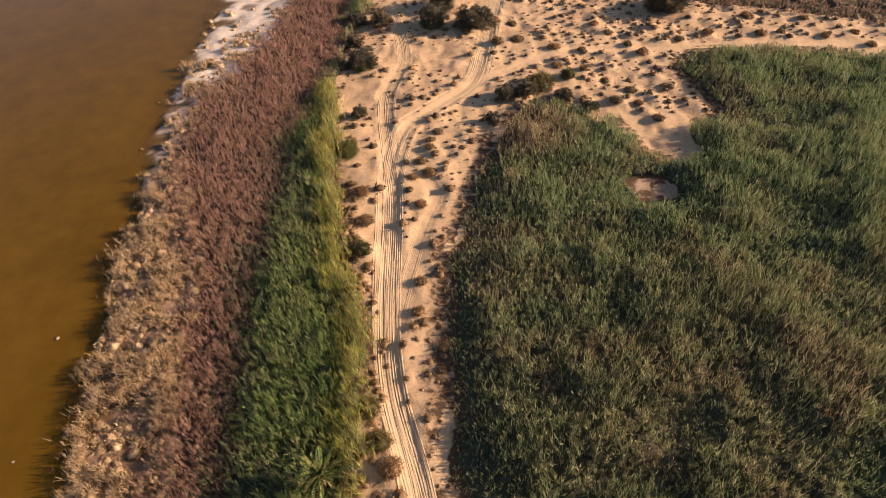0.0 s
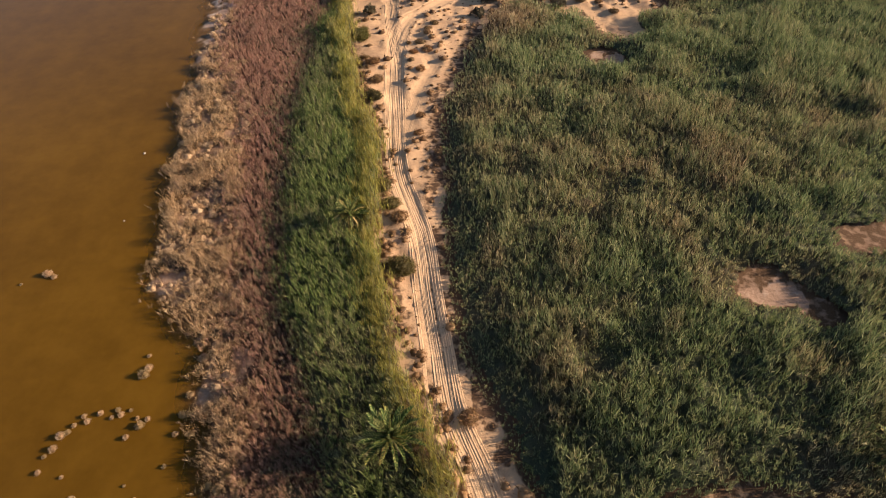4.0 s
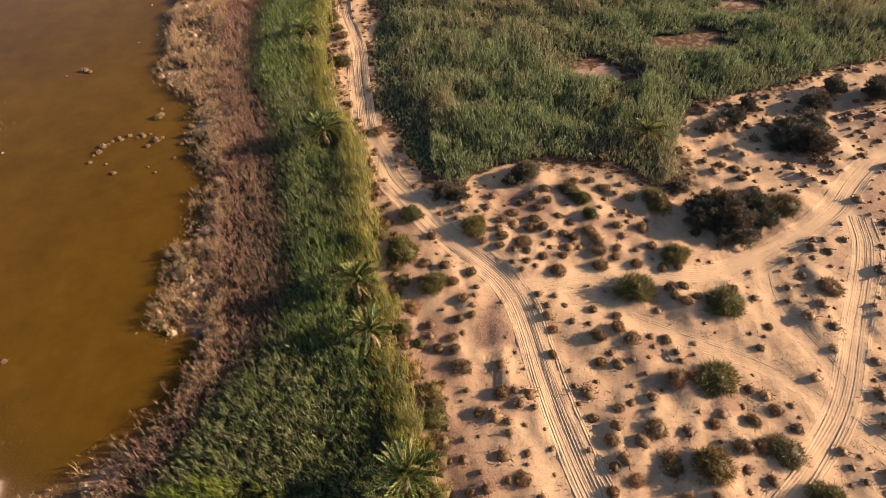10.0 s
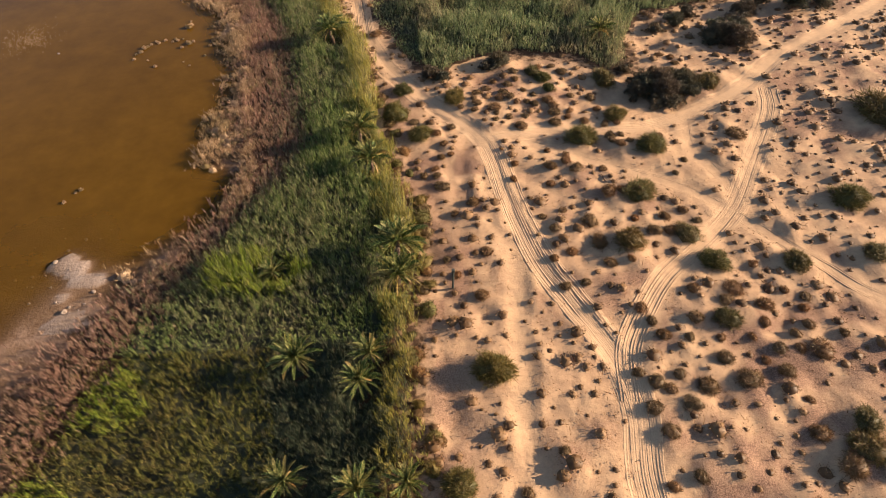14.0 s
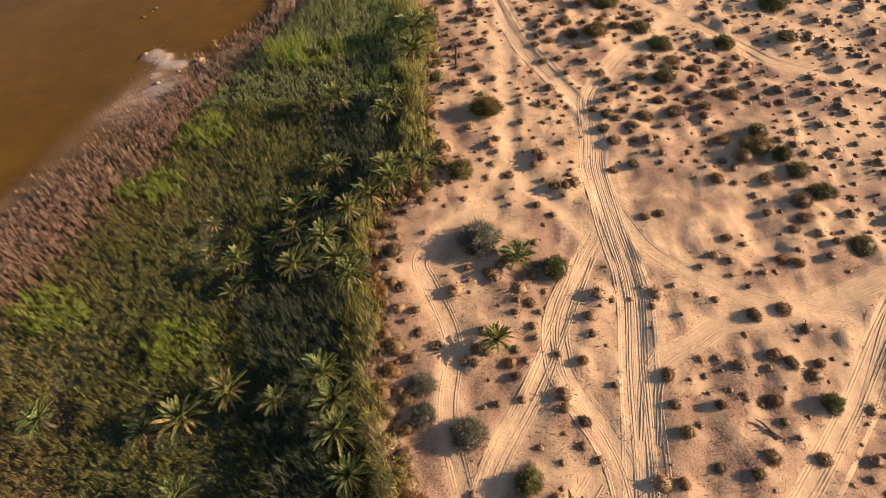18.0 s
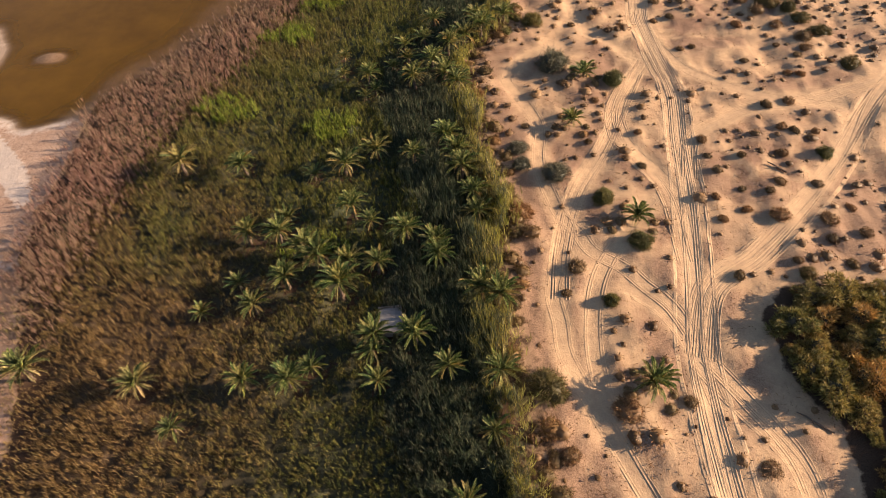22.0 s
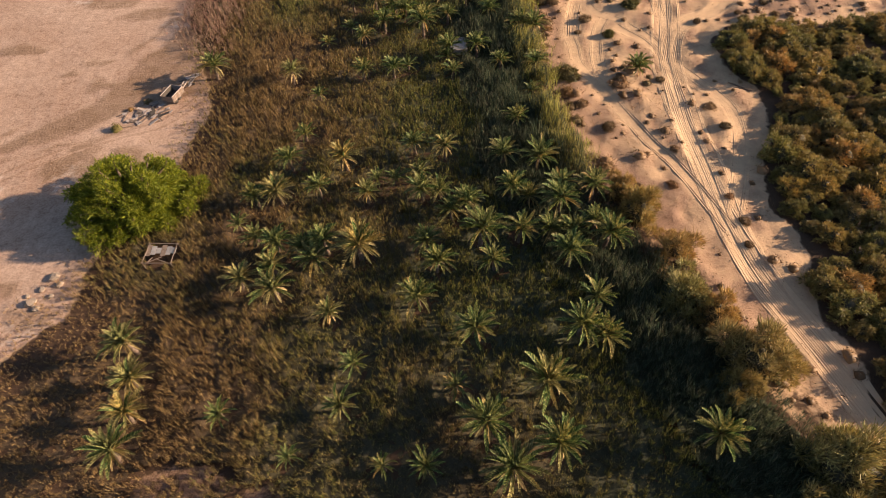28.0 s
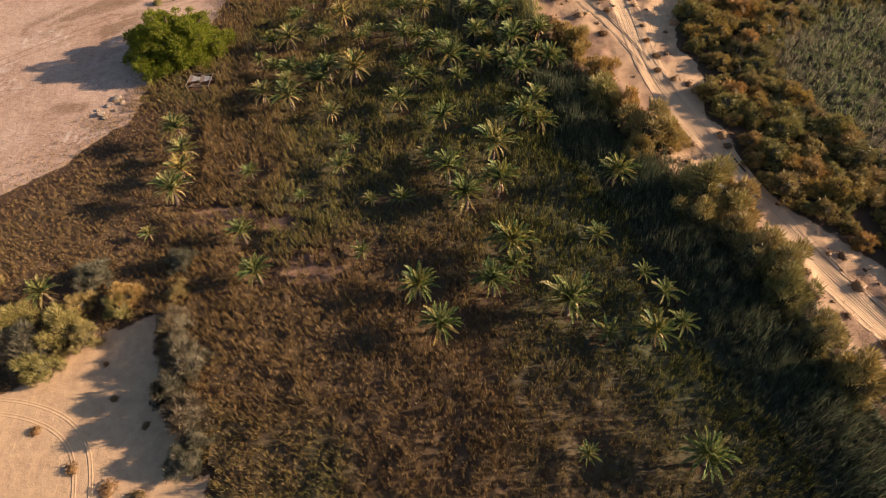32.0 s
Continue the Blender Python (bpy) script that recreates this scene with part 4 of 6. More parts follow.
mud_in = depth_in(GX, GY, [(-66, -151), (-63.5, -146), (-62.6, -140), (-60, -136.8), (-58, -133.5), (-54, -134), (-50, -146), (-51, -151), (-56, -152), (-59, -153.5), (-66, -158), (-80, -164), (-78, -160)]) + 3.0 * (fbm(GX, GY, 5, 47) - 0.5)
wet_shade_mask = np.maximum(wet_shade_mask, 0.75 * flat * smooth(-0.4, 0.5, mud_in) * (0.45 + 0.9 * fbm(GX, GY, 1.3, 48)))
rim_line = np.abs(mud_in + 2.6 + 3.5 * (fbm(GX, GY, 7, 46) - 0.5))
wet_shade_mask = np.maximum(wet_shade_mask, 0.55 * flat * smooth(0.9, 0.3, rim_line) * smooth(0.42, 0.55, fbm(GX, GY, 9, 45)))
for px, py, rx, ry in ((-70, -142, 3.0, 1.0), (-73, -144.5, 1.6, 0.8), (-84, -137, 4, 1.5), (-66, -148, 2.5, 0.8), (-64, -128, 5, 2.0), (-72, -124, 5, 2.4), (-80, -118, 5, 3), (-62, -190, 3, 1.5), (-68, -186, 3, 1.2)):
    wet_shade_mask = np.maximum(wet_shade_mask, 0.7 * flat * smooth(1.15, 0.85, np.sqrt(((GX - px) / rx) ** 2 + ((GY - py) / ry) ** 2) + 1.2 * (fbm(GX, GY, 3, 44) - 0.5)) * (0.5 + 0.7 * fbm(GX, GY, 1.2, 43)))
wet_shade_mask = np.maximum(wet_shade_mask, 0.75 * flat * smooth(0.60, 0.66, fbm(GX, GY, 15, 50)) * smooth(0.35, 0.6, fbm(GX, GY, 2.2, 51)))
salt_line = away(GX, GY, [(-86, -88), (-80, -97), (-73, -107), (-66, -114), (-60.5, -122)]) + 2.2 * (fbm(GX, GY, 4, 58) - 0.5)
salt_mask = np.maximum(salt_mask, 0.9 * flat * smooth(1.9, 0.7, salt_line))
wet_shade_mask *= 1 - flat * smooth(4.0, 1.5, salt_line)
wet_shade_mask = np.maximum(wet_shade_mask, 0.8 * bank * (0.4 + fbm(GX, GY, 3, 49)) * smooth(95, 75, GY))
ground_mesh = quad_mesh("ground", np.stack([GX.ravel(), GY.ravel(), GZ.ravel()], 1), quads, GROUND, True, litter=litter_mask.ravel(), crust=crust_mask.ravel(),
                        salt=np.clip(salt_mask, 0, 1).ravel(), wet=wet_shade_mask.ravel(), track=track_pale.ravel(), scatter=scatter.ravel())
tagged(new("ground", ground_mesh), "wind-rippled pale sand with mud flats and leaf litter", "ground", kind="structure")

# ---------------------------------------------------------------- water
wx, wy = np.concatenate([[-4000, -1500, -500, -250], np.arange(-130, -12, 1.0)]), np.concatenate([np.arange(-110, 170, 1.0), [260, 500, 1500, 4000]])
WX, WY = np.meshgrid(wx, wy)
deep = WATER_Z - height(WX, WY)
murk = 1 - np.exp(-np.clip(deep, 0, 9) * 4.2)
corner = (np.arange(len(wy) - 1)[:, None] * len(wx) + np.arange(len(wx) - 1)[None, :]).ravel()
wq = np.stack([corner, corner + 1, corner + len(wx) + 1, corner + len(wx)], 1)
wet = (deep.ravel()[wq] > -0.02).any(1) & (WX.ravel()[wq].max(1) < -16)
water_mesh = quad_mesh("water", np.stack([WX.ravel(), WY.ravel(), np.full(WX.size, WATER_Z)], 1), wq[wet], WATER, True, murk=murk.ravel())
tagged(new("water", water_mesh), "still murky brown water of a shallow lagoon", "water", kind="structure")

# ---------------------------------------------------------------- tyre ruts


def rut(line, shift, sway, seed, half=0.115, lip=0.07):
    """One wheel's groove with a low lip of pushed-up sand on both sides."""
    p = np.array(line)
    d = np.gradient(p, axis=0)
    d /= np.linalg.norm(d, axis=1, keepdims=True) + 1e-9
    side = np.stack([d[:, 1], -d[:, 0]], 1)
    run = np.arange(len(p)) * 0.6
    move = shift + sway * (value_noise(run, run * 0 + seed, 26, seed) - 0.5) * 2
    across = np.array([-2.3, -1.45, -0.8, 0.8, 1.45, 2.3]) * half
    up = np.array([-0.05, lip, -0.012, -0.012, lip, -0.05])
    x = p[:, :1] + side[:, :1] * (move[:, None] + across)
    y = p[:, 1:] + side[:, 1:] * (move[:, None] + across)
    rough = 0.6 + 0.8 * value_noise(np.broadcast_to(run[:, None], x.shape), np.broadcast_to(across * 9, x.shape), 1.3, seed + 5)
    worn = 1.15 * smooth(0.22, 0.75, value_noise(run, run * 0 + 3.3 * seed, 13, seed + 9))[:, None]
    z = height(x, y) + 0.022 + up * np.where(up > 0, rough * worn, 1)
    n, m = x.shape
    c = (np.arange(n - 1)[:, None] * m + np.arange(m - 1)[None, :]).ravel()
    q = np.stack([c, c + m, c + m + 1, c + 1], 1)
    return np.stack([x.ravel(), y.ravel(), z.ravel()], 1), q, np.zeros(n * m)


PASSES = {"main": 5, "east_road": 4, "east_fork": 3, "south_east": 4, "bend": 2, "east_bend": 2, "north_road": 2, "north_fork": 2, "cross": 2, "thicket_arc": 2}
LIP = {"main": 0.06, "west_loop": 0.07, "east_fork": 0.06, "flat_track": 0.025, "clearing_track": 0.035, "thicket_arc": 0.03, "faint_west": 0.025, "faint_cross": 0.025, "east_arc": 0.03, "south_diag": 0.02, "cross_back": 0.04, "bend": 0.045, "north_road": 0.05, "turnout": 0.045}
seed = 100
for key, line in CURVES.items():
    if key == "old_track":
        continue
    sets = []
    for k in range(PASSES.get(key, 1)):
        spread = 0 if k == 0 else (0.46 if k % 2 else -0.46) * (k + 1) / 2
        sway = 0.15 + (0.5 if key == "main" else 0.8) * (k > 0)
        seed += 1
        sets.append((spread, sway, seed))
    for spread, sway, s in sets:
        v, q, d = gathered([rut(line, spread - 0.76, sway, s, lip=LIP.get(key, 0.05) * (0.72 if spread == 0 else 0.5)), rut(line, spread + 0.76, sway, s, lip=LIP.get(key, 0.05) * (0.72 if spread == 0 else 0.5))])
        tagged(new("tyre_track", quad_mesh("tyre_track", v, q, GROUND, True, track=d + PALENESS.get(key, 0.3), crust=d + (key == "flat_track"), wet=d + 0.3 * (key == "flat_track"))), "pair of tyre ruts pressed into pale sand", "tyre track", kind="structure")

# ---------------------------------------------------------------- reeds and grass


def stand(name, mat, outline, per_m2, leaves, tall, reach, width, dryness, label, category, box, skip=None, stretch=1.0, fray=None):
    """A dense stand of reeds or grass: tufts of pointed leaves. tall and dryness are functions of x, y."""
    x0, x1, y0, y1 = box
    gx, gy = np.meshgrid(np.arange(x0 - 1, x1 + 1, 0.55), np.arange(y0 - 1, y1 + 1, 0.55))
    gx, gy = gx + RNG.uniform(-0.2, 0.2, gx.shape), gy + RNG.uniform(-0.2, 0.2, gy.shape)
    rim = depth_in(gx, gy, outline) - 2.6 * (fbm(gx, gy, 4, 61) - 0.5)
    if fray is not None:
        rim = rim - np.clip(0.8 * fray(gx, gy) - 0.4, 0, 9)
    if skip is not None:
        rim = np.where(skip(gx.ravel(), gy.ravel()).reshape(gx.shape), -1, rim)
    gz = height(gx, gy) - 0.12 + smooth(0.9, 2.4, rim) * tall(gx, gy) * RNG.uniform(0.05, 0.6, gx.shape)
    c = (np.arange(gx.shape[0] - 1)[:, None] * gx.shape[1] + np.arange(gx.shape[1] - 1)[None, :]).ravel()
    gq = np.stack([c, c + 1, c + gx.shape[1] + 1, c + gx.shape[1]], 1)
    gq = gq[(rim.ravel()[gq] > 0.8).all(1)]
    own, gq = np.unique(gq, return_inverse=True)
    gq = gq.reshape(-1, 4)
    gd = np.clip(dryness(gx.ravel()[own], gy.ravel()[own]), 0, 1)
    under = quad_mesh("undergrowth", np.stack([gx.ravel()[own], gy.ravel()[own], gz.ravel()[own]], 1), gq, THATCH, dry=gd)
    tagged(new("undergrowth", under), "dark bumpy sheet that hides the ground under reeds and grass", "undergrowth", kind="stuff")
    n = int((x1 - x0) * (y1 - y0) * per_m2)
    x, y = RNG.uniform(x0, x1, n), RNG.uniform(y0, y1, n)
    ok = depth_in(x, y, outline) + (0 if fray is None else fray(x, y) * RNG.normal(0, 1, n)) > 2.6 * (fbm(x, y, 4, 61) - 0.5)
    if skip is not None:
        ok &= ~skip(x, y)
    x, y = x[ok], y[ok]
    h = tall(x, y) * RNG.uniform(0.75, 1.2, len(x))
    dry = np.clip(dryness(x, y) + RNG.normal(0, 0.16, len(x)), 0, 1)
    z = height(x, y)
    r = lambda v: np.repeat(v, leaves)
    X, Y, Z, H, D = r(x), r(y), r(z), r(h), r(dry)
    m = len(X)
    turn, lean = RNG.uniform(0, 6.2832, m), RNG.uniform(0.05, 1, m)
    low = RNG.uniform(0.1, 0.72, m)
    out0, out1 = 0.16 * lean, (reach * lean) * H + 0.05
    base = np.stack([X + out0 * np.cos(turn), Y + out0 * np.sin(turn), Z + low * H], 1)
    tip = np.stack([X + out1 * np.cos(turn) - 0.03 * H, Y + out1 * np.sin(turn), Z + H * np.minimum(low + stretch * RNG.uniform(0.24, 0.42, m), 1.15)], 1)
    v, q, d = spears(base, tip, width * RNG.uniform(0.6, 1.3, m), np.clip(D + RNG.normal(0, 0.08, m), 0, 1))
    return tagged(new(name, quad_mesh(name, v, q, mat, dry=d)), label, category, kind="stuff")


def in_pans(x, y):
    hit = np.zeros(len(x), bool)
    for px, py, rx, ry in DRY_SPOTS:
        hit |= (np.sqrt(((x - px) / rx) ** 2 + ((y - py) / ry) ** 2) < 1.1) & (value_noise(x, y, 0.8, 73) > 0.52)
    for px, py, rx, ry in PANS:
        hit |= np.sqrt(((x - px) / rx) ** 2 + ((y - py) / ry) ** 2) + 1.5 * (fbm(x, y, 3.2, 71) - 0.5) < 0.95
    return hit


def field_tall(x, y):
    rim = depth_in(x, y, FIELD)
    low = np.ones(np.shape(x))
    for px, py, rx, ry in PANS:
        low = np.minimum(low, 0.4 + 0.6 * smooth(1.0, 2.2, np.sqrt(((x - px) / rx) ** 2 + ((y - py) / ry) ** 2)))
    for px, py, rx, ry in HOLLOWS:
        low = np.minimum(low, 0.45 + 0.55 * smooth(0.6, 1.3, np.sqrt(((x - px) / rx) ** 2 + ((y - py) / ry) ** 2)))
    return (1.6 + 1.4 * fbm(x, y, 11, 81) + 1.5 * smooth(0.3, 0.7, fbm(x, y, 5, 82))) * np.where(x < 9, 0.26 + 0.74 * smooth(0, 9, rim), 0.62 + 0.38 * smooth(0, 6, rim)) * low


def field_dry_haze(x, y):
    corner_dry = 0.8 * np.exp(-(((x - 14) / 10) ** 2 + ((y - 84) / 8) ** 2) ** 2)
    # The 0.2 term paints haze on the west side; the rest is dryness.
    return corner_dry + 0.05 + 0.2 * smooth(20, 6, x) * smooth(-8, 4, y) + 0.32 * smooth(0.45, 0.72, fbm(x, y, 22, 83)) * smooth(5, 18, x) + 0.3 * smooth(0.5, 0.7, fbm(x, y, 5, 85))


stand("reed_bed", REED, FIELD, 5.8 * THICK, 12, field_tall, 0.17, 0.074, field_dry_haze, "dense bed of tall green reeds with drier brown patches", "reeds", (-2, 108, -22, 110), in_pans, 0.75)


def west_fray(x, y):
    """How far the stands run into one another on the shore side, in metres."""
    return 0.3 + 1.6 * smooth(4, 9, np.interp(y, [p[1] for p in GREEN_E[::-1]], [p[0] for p in GREEN_E[::-1]]) - x) + 2.6 * smooth(-184, -192, y) * smooth(-46, -54, x)


def strip_tall(x, y):
    edge = np.interp(y, [p[1] for p in GREEN_E[::-1]], [p[0] for p in GREEN_E[::-1]]) - x
    north = smooth(-72, -60, y)
    belt = smooth(16, 6, edge)
    rise = north * (2.3 + 1.2 * fbm(x, y, 9, 91)) + (1 - north) * (0.9 + (0.6 + 0.9 * smooth(-100, -125, y) + 0.5 * smooth(-158, -175, y) * smooth(15, 5, edge)) * belt + 0.7 * fbm(x, y, 7, 93) + 0.8 * (value_noise(x, y, 1.7, 94) - 0.35))
    west_gap = x - np.interp(y, [p[1] for p in GREEN_W[::-1]], [p[0] for p in GREEN_W[::-1]])
    rise = rise * np.where(y > -142, 0.5 + 0.5 * smooth(0.3, 6.5, west_gap), 0.6 + 0.4 * smooth(0, 8, x - np.interp(y, [p[1] for p in FLAT_E[::-1]], [p[0] for p in FLAT_E[::-1]])))
    bare = smooth(-46, -51, x) * smooth(-186, -191, y)
    rise = rise * (1 - 0.45 * smooth(-168, -178, y) * smooth(9, 2, edge))
    near_palm = smooth(1.0, 3.2, PALM_GAP[np.clip((np.asarray(y) + 260) / 0.5, 0, 639).astype(int), np.clip((np.asarray(x) + 70) / 0.5, 0, 259).astype(int)])
    return (rise + 0.2 * (1 - north) * smooth(5, 1.5, edge) * smooth(-95, -110, y)) * (1 - 0.55 * bare) * (0.28 + 0.72 * near_palm) * (1 + 0.7 * (value_noise(x, y, 2.6, 89) - 0.5) * smooth(7, 2, edge))


def strip_dry(x, y):
    edge = np.interp(y, [p[1] for p in GREEN_E[::-1]], [p[0] for p in GREEN_E[::-1]]) - x
    north = smooth(-85, -65, y)
    west = smooth(8, 45, edge)
    patch = 0.6 * smooth(0.42, 0.7, fbm(x, y, 13, 95))
    shade = smooth(4.0, 0.5, x - np.interp(y, [p[1] for p in GREEN_W[::-1]], [p[0] for p in GREEN_W[::-1]]))
    return north * (0.05 + 0.4 * patch + 0.35 * shade + 0.22 * smooth(2.0, 0.4, edge)) + (1 - north) * (0.06 + 0.12 * smooth(2.5, 0.6, edge) + 0.58 * west * (0.3 + 0.7 * smooth(-108, -132, y)) * (0.25 + 1.2 * smooth(0.3, 0.7, fbm(x, y, 16, 97))) + (0.15 + 0.4 * west) * patch + 0.05 * smooth(-150, -180, y) + 0.4 * smooth(-30, -44, x) * smooth(-170, -180, y) + 0.2 * west * smooth(-180, -215, y) + 0.5 * smooth(-46, -51, x) * smooth(-186, -191, y))


def no_grass(x, y):
    return in_pans(x, y) | inside(x, y, SAND_CLEARING) | (np.hypot(x + 12, y + 144) < 1.5) | (np.hypot(x + 49, y + 182.5) < 2.0)


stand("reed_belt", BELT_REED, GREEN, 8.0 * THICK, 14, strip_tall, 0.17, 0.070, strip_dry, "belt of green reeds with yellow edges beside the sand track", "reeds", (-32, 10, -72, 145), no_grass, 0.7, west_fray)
def to_edge(x, y):
    return np.interp(y, [p[1] for p in GREEN_E[::-1]], [p[0] for p in GREEN_E[::-1]]) - x + 7 * (fbm(x, y, 9, 98) - 0.5)


stand("tall_reeds", SHADED_REED, GREEN, 9.0 * THICK, 11, strip_tall, 0.20, 0.060, strip_dry, "tall green reeds between the date palms, darkened for shade", "reeds", (-28, 38, -258, -72), lambda x, y: no_grass(x, y) | (to_edge(x, y) > 14), 1.15)
stand("marsh_grass", GRASS, GREEN, 8.4 * THICK, 10, strip_tall, 0.22, 0.056, strip_dry, "rank olive and rusty brown marsh grass between palms", "grass", (-82, 24, -258, -72), lambda x, y: no_grass(x, y) | (to_edge(x, y) < 13), 1.15, west_fray)
FRESH_PATCHES = [(-37.5, -106, 6.5, 4.0), (-30, -88, 5, 3), (-24, -78, 5, 4), (-12, -62, 6, 3), (-20, -112, 4, 3), (-22, -133, 4, 2)]
fresh_patch = lambda x, y: np.max([1.3 - np.sqrt(((x - a) / b) ** 2 + ((y - c) / d) ** 2) + 1.2 * (fbm(x, y, 4, 96) - 0.5) + 0.5 * (value_noise(x, y, 0.7, 99) - 0.5) for a, c, b, d in FRESH_PATCHES], axis=0)
stand("young_reeds", YOUNG_REED, GREEN, 7.0 * THICK, 9, lambda x, y: strip_tall(x, y) * 1.1 + 0.45, 0.2, 0.065, lambda x, y: 0.05 + 0.2 * fbm(x, y, 3, 109), "fresh bright green reeds in patches of the marsh", "reeds", (-46, -4, -138, -56), lambda x, y: no_grass(x, y) | (fresh_patch(x, y) < 0.45))
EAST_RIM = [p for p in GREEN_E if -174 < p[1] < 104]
stand("edge_reeds", SUNLIT_REED, EAST_RIM + [(x - 2.6, y) for x, y in EAST_RIM[::-1]], 8.5 * THICK, 10, lambda x, y: strip_tall(x, y) * 0.95 + 0.5, 0.2, 0.06, lambda x, y: 0.1 + 0.4 * fbm(x, y, 6, 108),
      "reeds along the track edge, coloured yellow-green for sunlight", "reeds", (-24, 30, -174, 104), no_grass, 1.1, lambda x, y: 0 * x + 0.8)
stand("dry_reeds", BRUSH_LEAF, BRUSH, 9.0 * THICK, 13, lambda x, y: (1.0 + 0.9 * fbm(x, y, 6, 101)) * (0.75 + 0.5 * value_noise(x, y, 1.1, 102)), 0.18, 0.050,
      lambda x, y: 0.32 + 0.55 * fbm(x, y, 12, 103) + 0.25 * smooth(10, 50, y), "band of dry reddish-brown reeds along the shore", "reeds", (-60, -6, -145, 150), fray=west_fray)
stand("far_brush", BRUSH_LEAF, FAR_BRUSH, 1.6, 9, lambda x, y: 0.9 + 0.6 * fbm(x, y, 6, 104), 0.2, 0.11, lambda x, y: 0.4 + 0.5 * fbm(x, y, 9, 106), "low dark brown brush beyond the far dunes", "brush", (24, 112, 104, 160))
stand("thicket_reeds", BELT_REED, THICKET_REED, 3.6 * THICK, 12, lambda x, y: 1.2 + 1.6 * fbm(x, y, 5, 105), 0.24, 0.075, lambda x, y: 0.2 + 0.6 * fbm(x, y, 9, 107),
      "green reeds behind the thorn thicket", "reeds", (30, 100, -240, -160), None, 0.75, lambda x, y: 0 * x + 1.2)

# ---------------------------------------------------------------- shrubs and tufts


def lump(radius, tall, centre, dry, low=0.0):
    """The uneven inner mass of a bush."""
    n, rows = 9, 4
    a = np.arange(n) * 6.2832 / n
    e = np.linspace(np.arcsin(low), 1.45, rows)
    A, E = np.meshgrid(a, e)
    k = RNG.uniform(0.62, 0.98, A.shape)
    v = np.stack([radius * k * np.cos(E) * np.cos(A), radius * k * np.cos(E) * np.sin(A), tall * k * np.sin(E)], 2).reshape(-1, 3) + centre
    q = np.array([[r * n + c, r * n + (c + 1) % n, (r + 1) * n + (c + 1) % n, (r + 1) * n + c] for r in range(rows - 1) for c in range(n)])
    return v, q, np.full(len(v), dry)


def dome(count, radius, tall, width, dry, centre=(0, 0, 0), low=0.0, core=0.86, short=(0.66, 0.88), stray=0.07, rough=0.36):
    """A rounded bush of short thin leaves that point outwards from an uneven inner mass."""
    a, u = RNG.uniform(0, 6.2832, count), RNG.uniform(0, 1, count)
    e = np.arcsin(low + (1 - low) * u)
    ray = np.stack([np.cos(e) * np.cos(a), np.cos(e) * np.sin(a), np.sin(e)], 1)
    bumpy = 1.1 - rough + rough * value_noise(ray[:, 0] * 3 + 50, ray[:, 1] * 3 + ray[:, 2] * 4 + 50, 1.0, int(RNG.integers(999)))
    size = np.array([radius, radius, tall])
    far = RNG.uniform(0.72, 1.0, count)[:, None] * bumpy[:, None]
    base = ray * size * far * RNG.uniform(*short, (count, 1)) + centre
    tip = ray * size * far * 1.06 + RNG.normal(0, stray, (count, 3)) * radius + centre
    tip[:, 2] = np.maximum(tip[:, 2], centre[2] + tall * low)
    leaves = blades(base, tip, width * RNG.uniform(0.6, 1.4, count), np.clip(RNG.normal(dry, 0.2, count), 0, 1))
    if not core:
        return leaves
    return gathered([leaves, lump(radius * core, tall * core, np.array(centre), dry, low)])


def twigs_mesh(radius, tall, count, thick=0.015):
    bm, root = bmesh.new(), None
    for _ in range(count):
        a, e = random.uniform(0, 6.28), random.uniform(0.3, 1.4)
        end = Vector((radius * math.cos(a) * math.cos(e), radius * math.sin(a) * math.cos(e), tall * math.sin(e))) * 0.9
        root = tube(bm, [Vector((0, 0, -0.1)), end * 0.5 + Vector((0, 0, 0.04)), end], [thick * 1.6, thick, thick * 0.4], 4, root)
    return finished("branchwork", bm, TWIG)


def shrub(name, mat, dry, label, category, count=170, tall=0.42, width=0.055):
    ob = new(name)
    v, q, d = dome(count, 0.5, tall, width, dry, core=0.86, short=(0.86, 1.0), stray=0.12, rough=0.52)
    part("foliage", quad_mesh("foliage", v, q, mat, dry=d), ob)
    part("branchwork", twigs_mesh(0.45, tall * 0.85, 7, 0.010), ob)
    return tagged(ob, label, category)


def place(proto, spots, group):
    """Copies of a few prototypes, with any turn and size; the first copies are the prototypes themselves."""
    for k, (x, y, w) in enumerate(spots):
        p = proto[k % len(proto)]
        m = pose(x, y, float(height(x, y)) - 0.04 * w, 0, 0, random.uniform(0, 360)) @ Matrix.Diagonal((w * random.uniform(0.85, 1.15), w * random.uniform(0.75, 1.1), w ** 0.85 * random.uniform(0.8, 1.2), 1))
        ob = p if k < len(proto) else copy_thing(p, m)
        ob.matrix_basis = m
        ob["group"] = group


spots = {"green": [], "grey": [], "dark": [], "brown": []}
for s in MEASURED + near:
    kind = "green" if s[:2] in GREEN_AT else "grey" if s[:2] in GREY_AT else "dark" if s[:2] in DARK_AT or s[2] > 3.4 else "brown"
    if kind == "brown" and s[2] < 1.35:
        far_scrub.append(s)
    else:
        spots[kind].append(s)
place([shrub("broom_bush", DUNE_LEAF, 0.05, "round green broom bush on open sand", "bush", 5200, 0.50, 0.009) for _ in range(2)], spots["green"], "green bushes on the dunes")
place([shrub("saltbush", GREY_LEAF, 0.4, "grey half-dead saltbush on open sand", "bush", 4200, 0.42, 0.010) for _ in range(2)], spots["grey"], "grey bushes on the dunes")
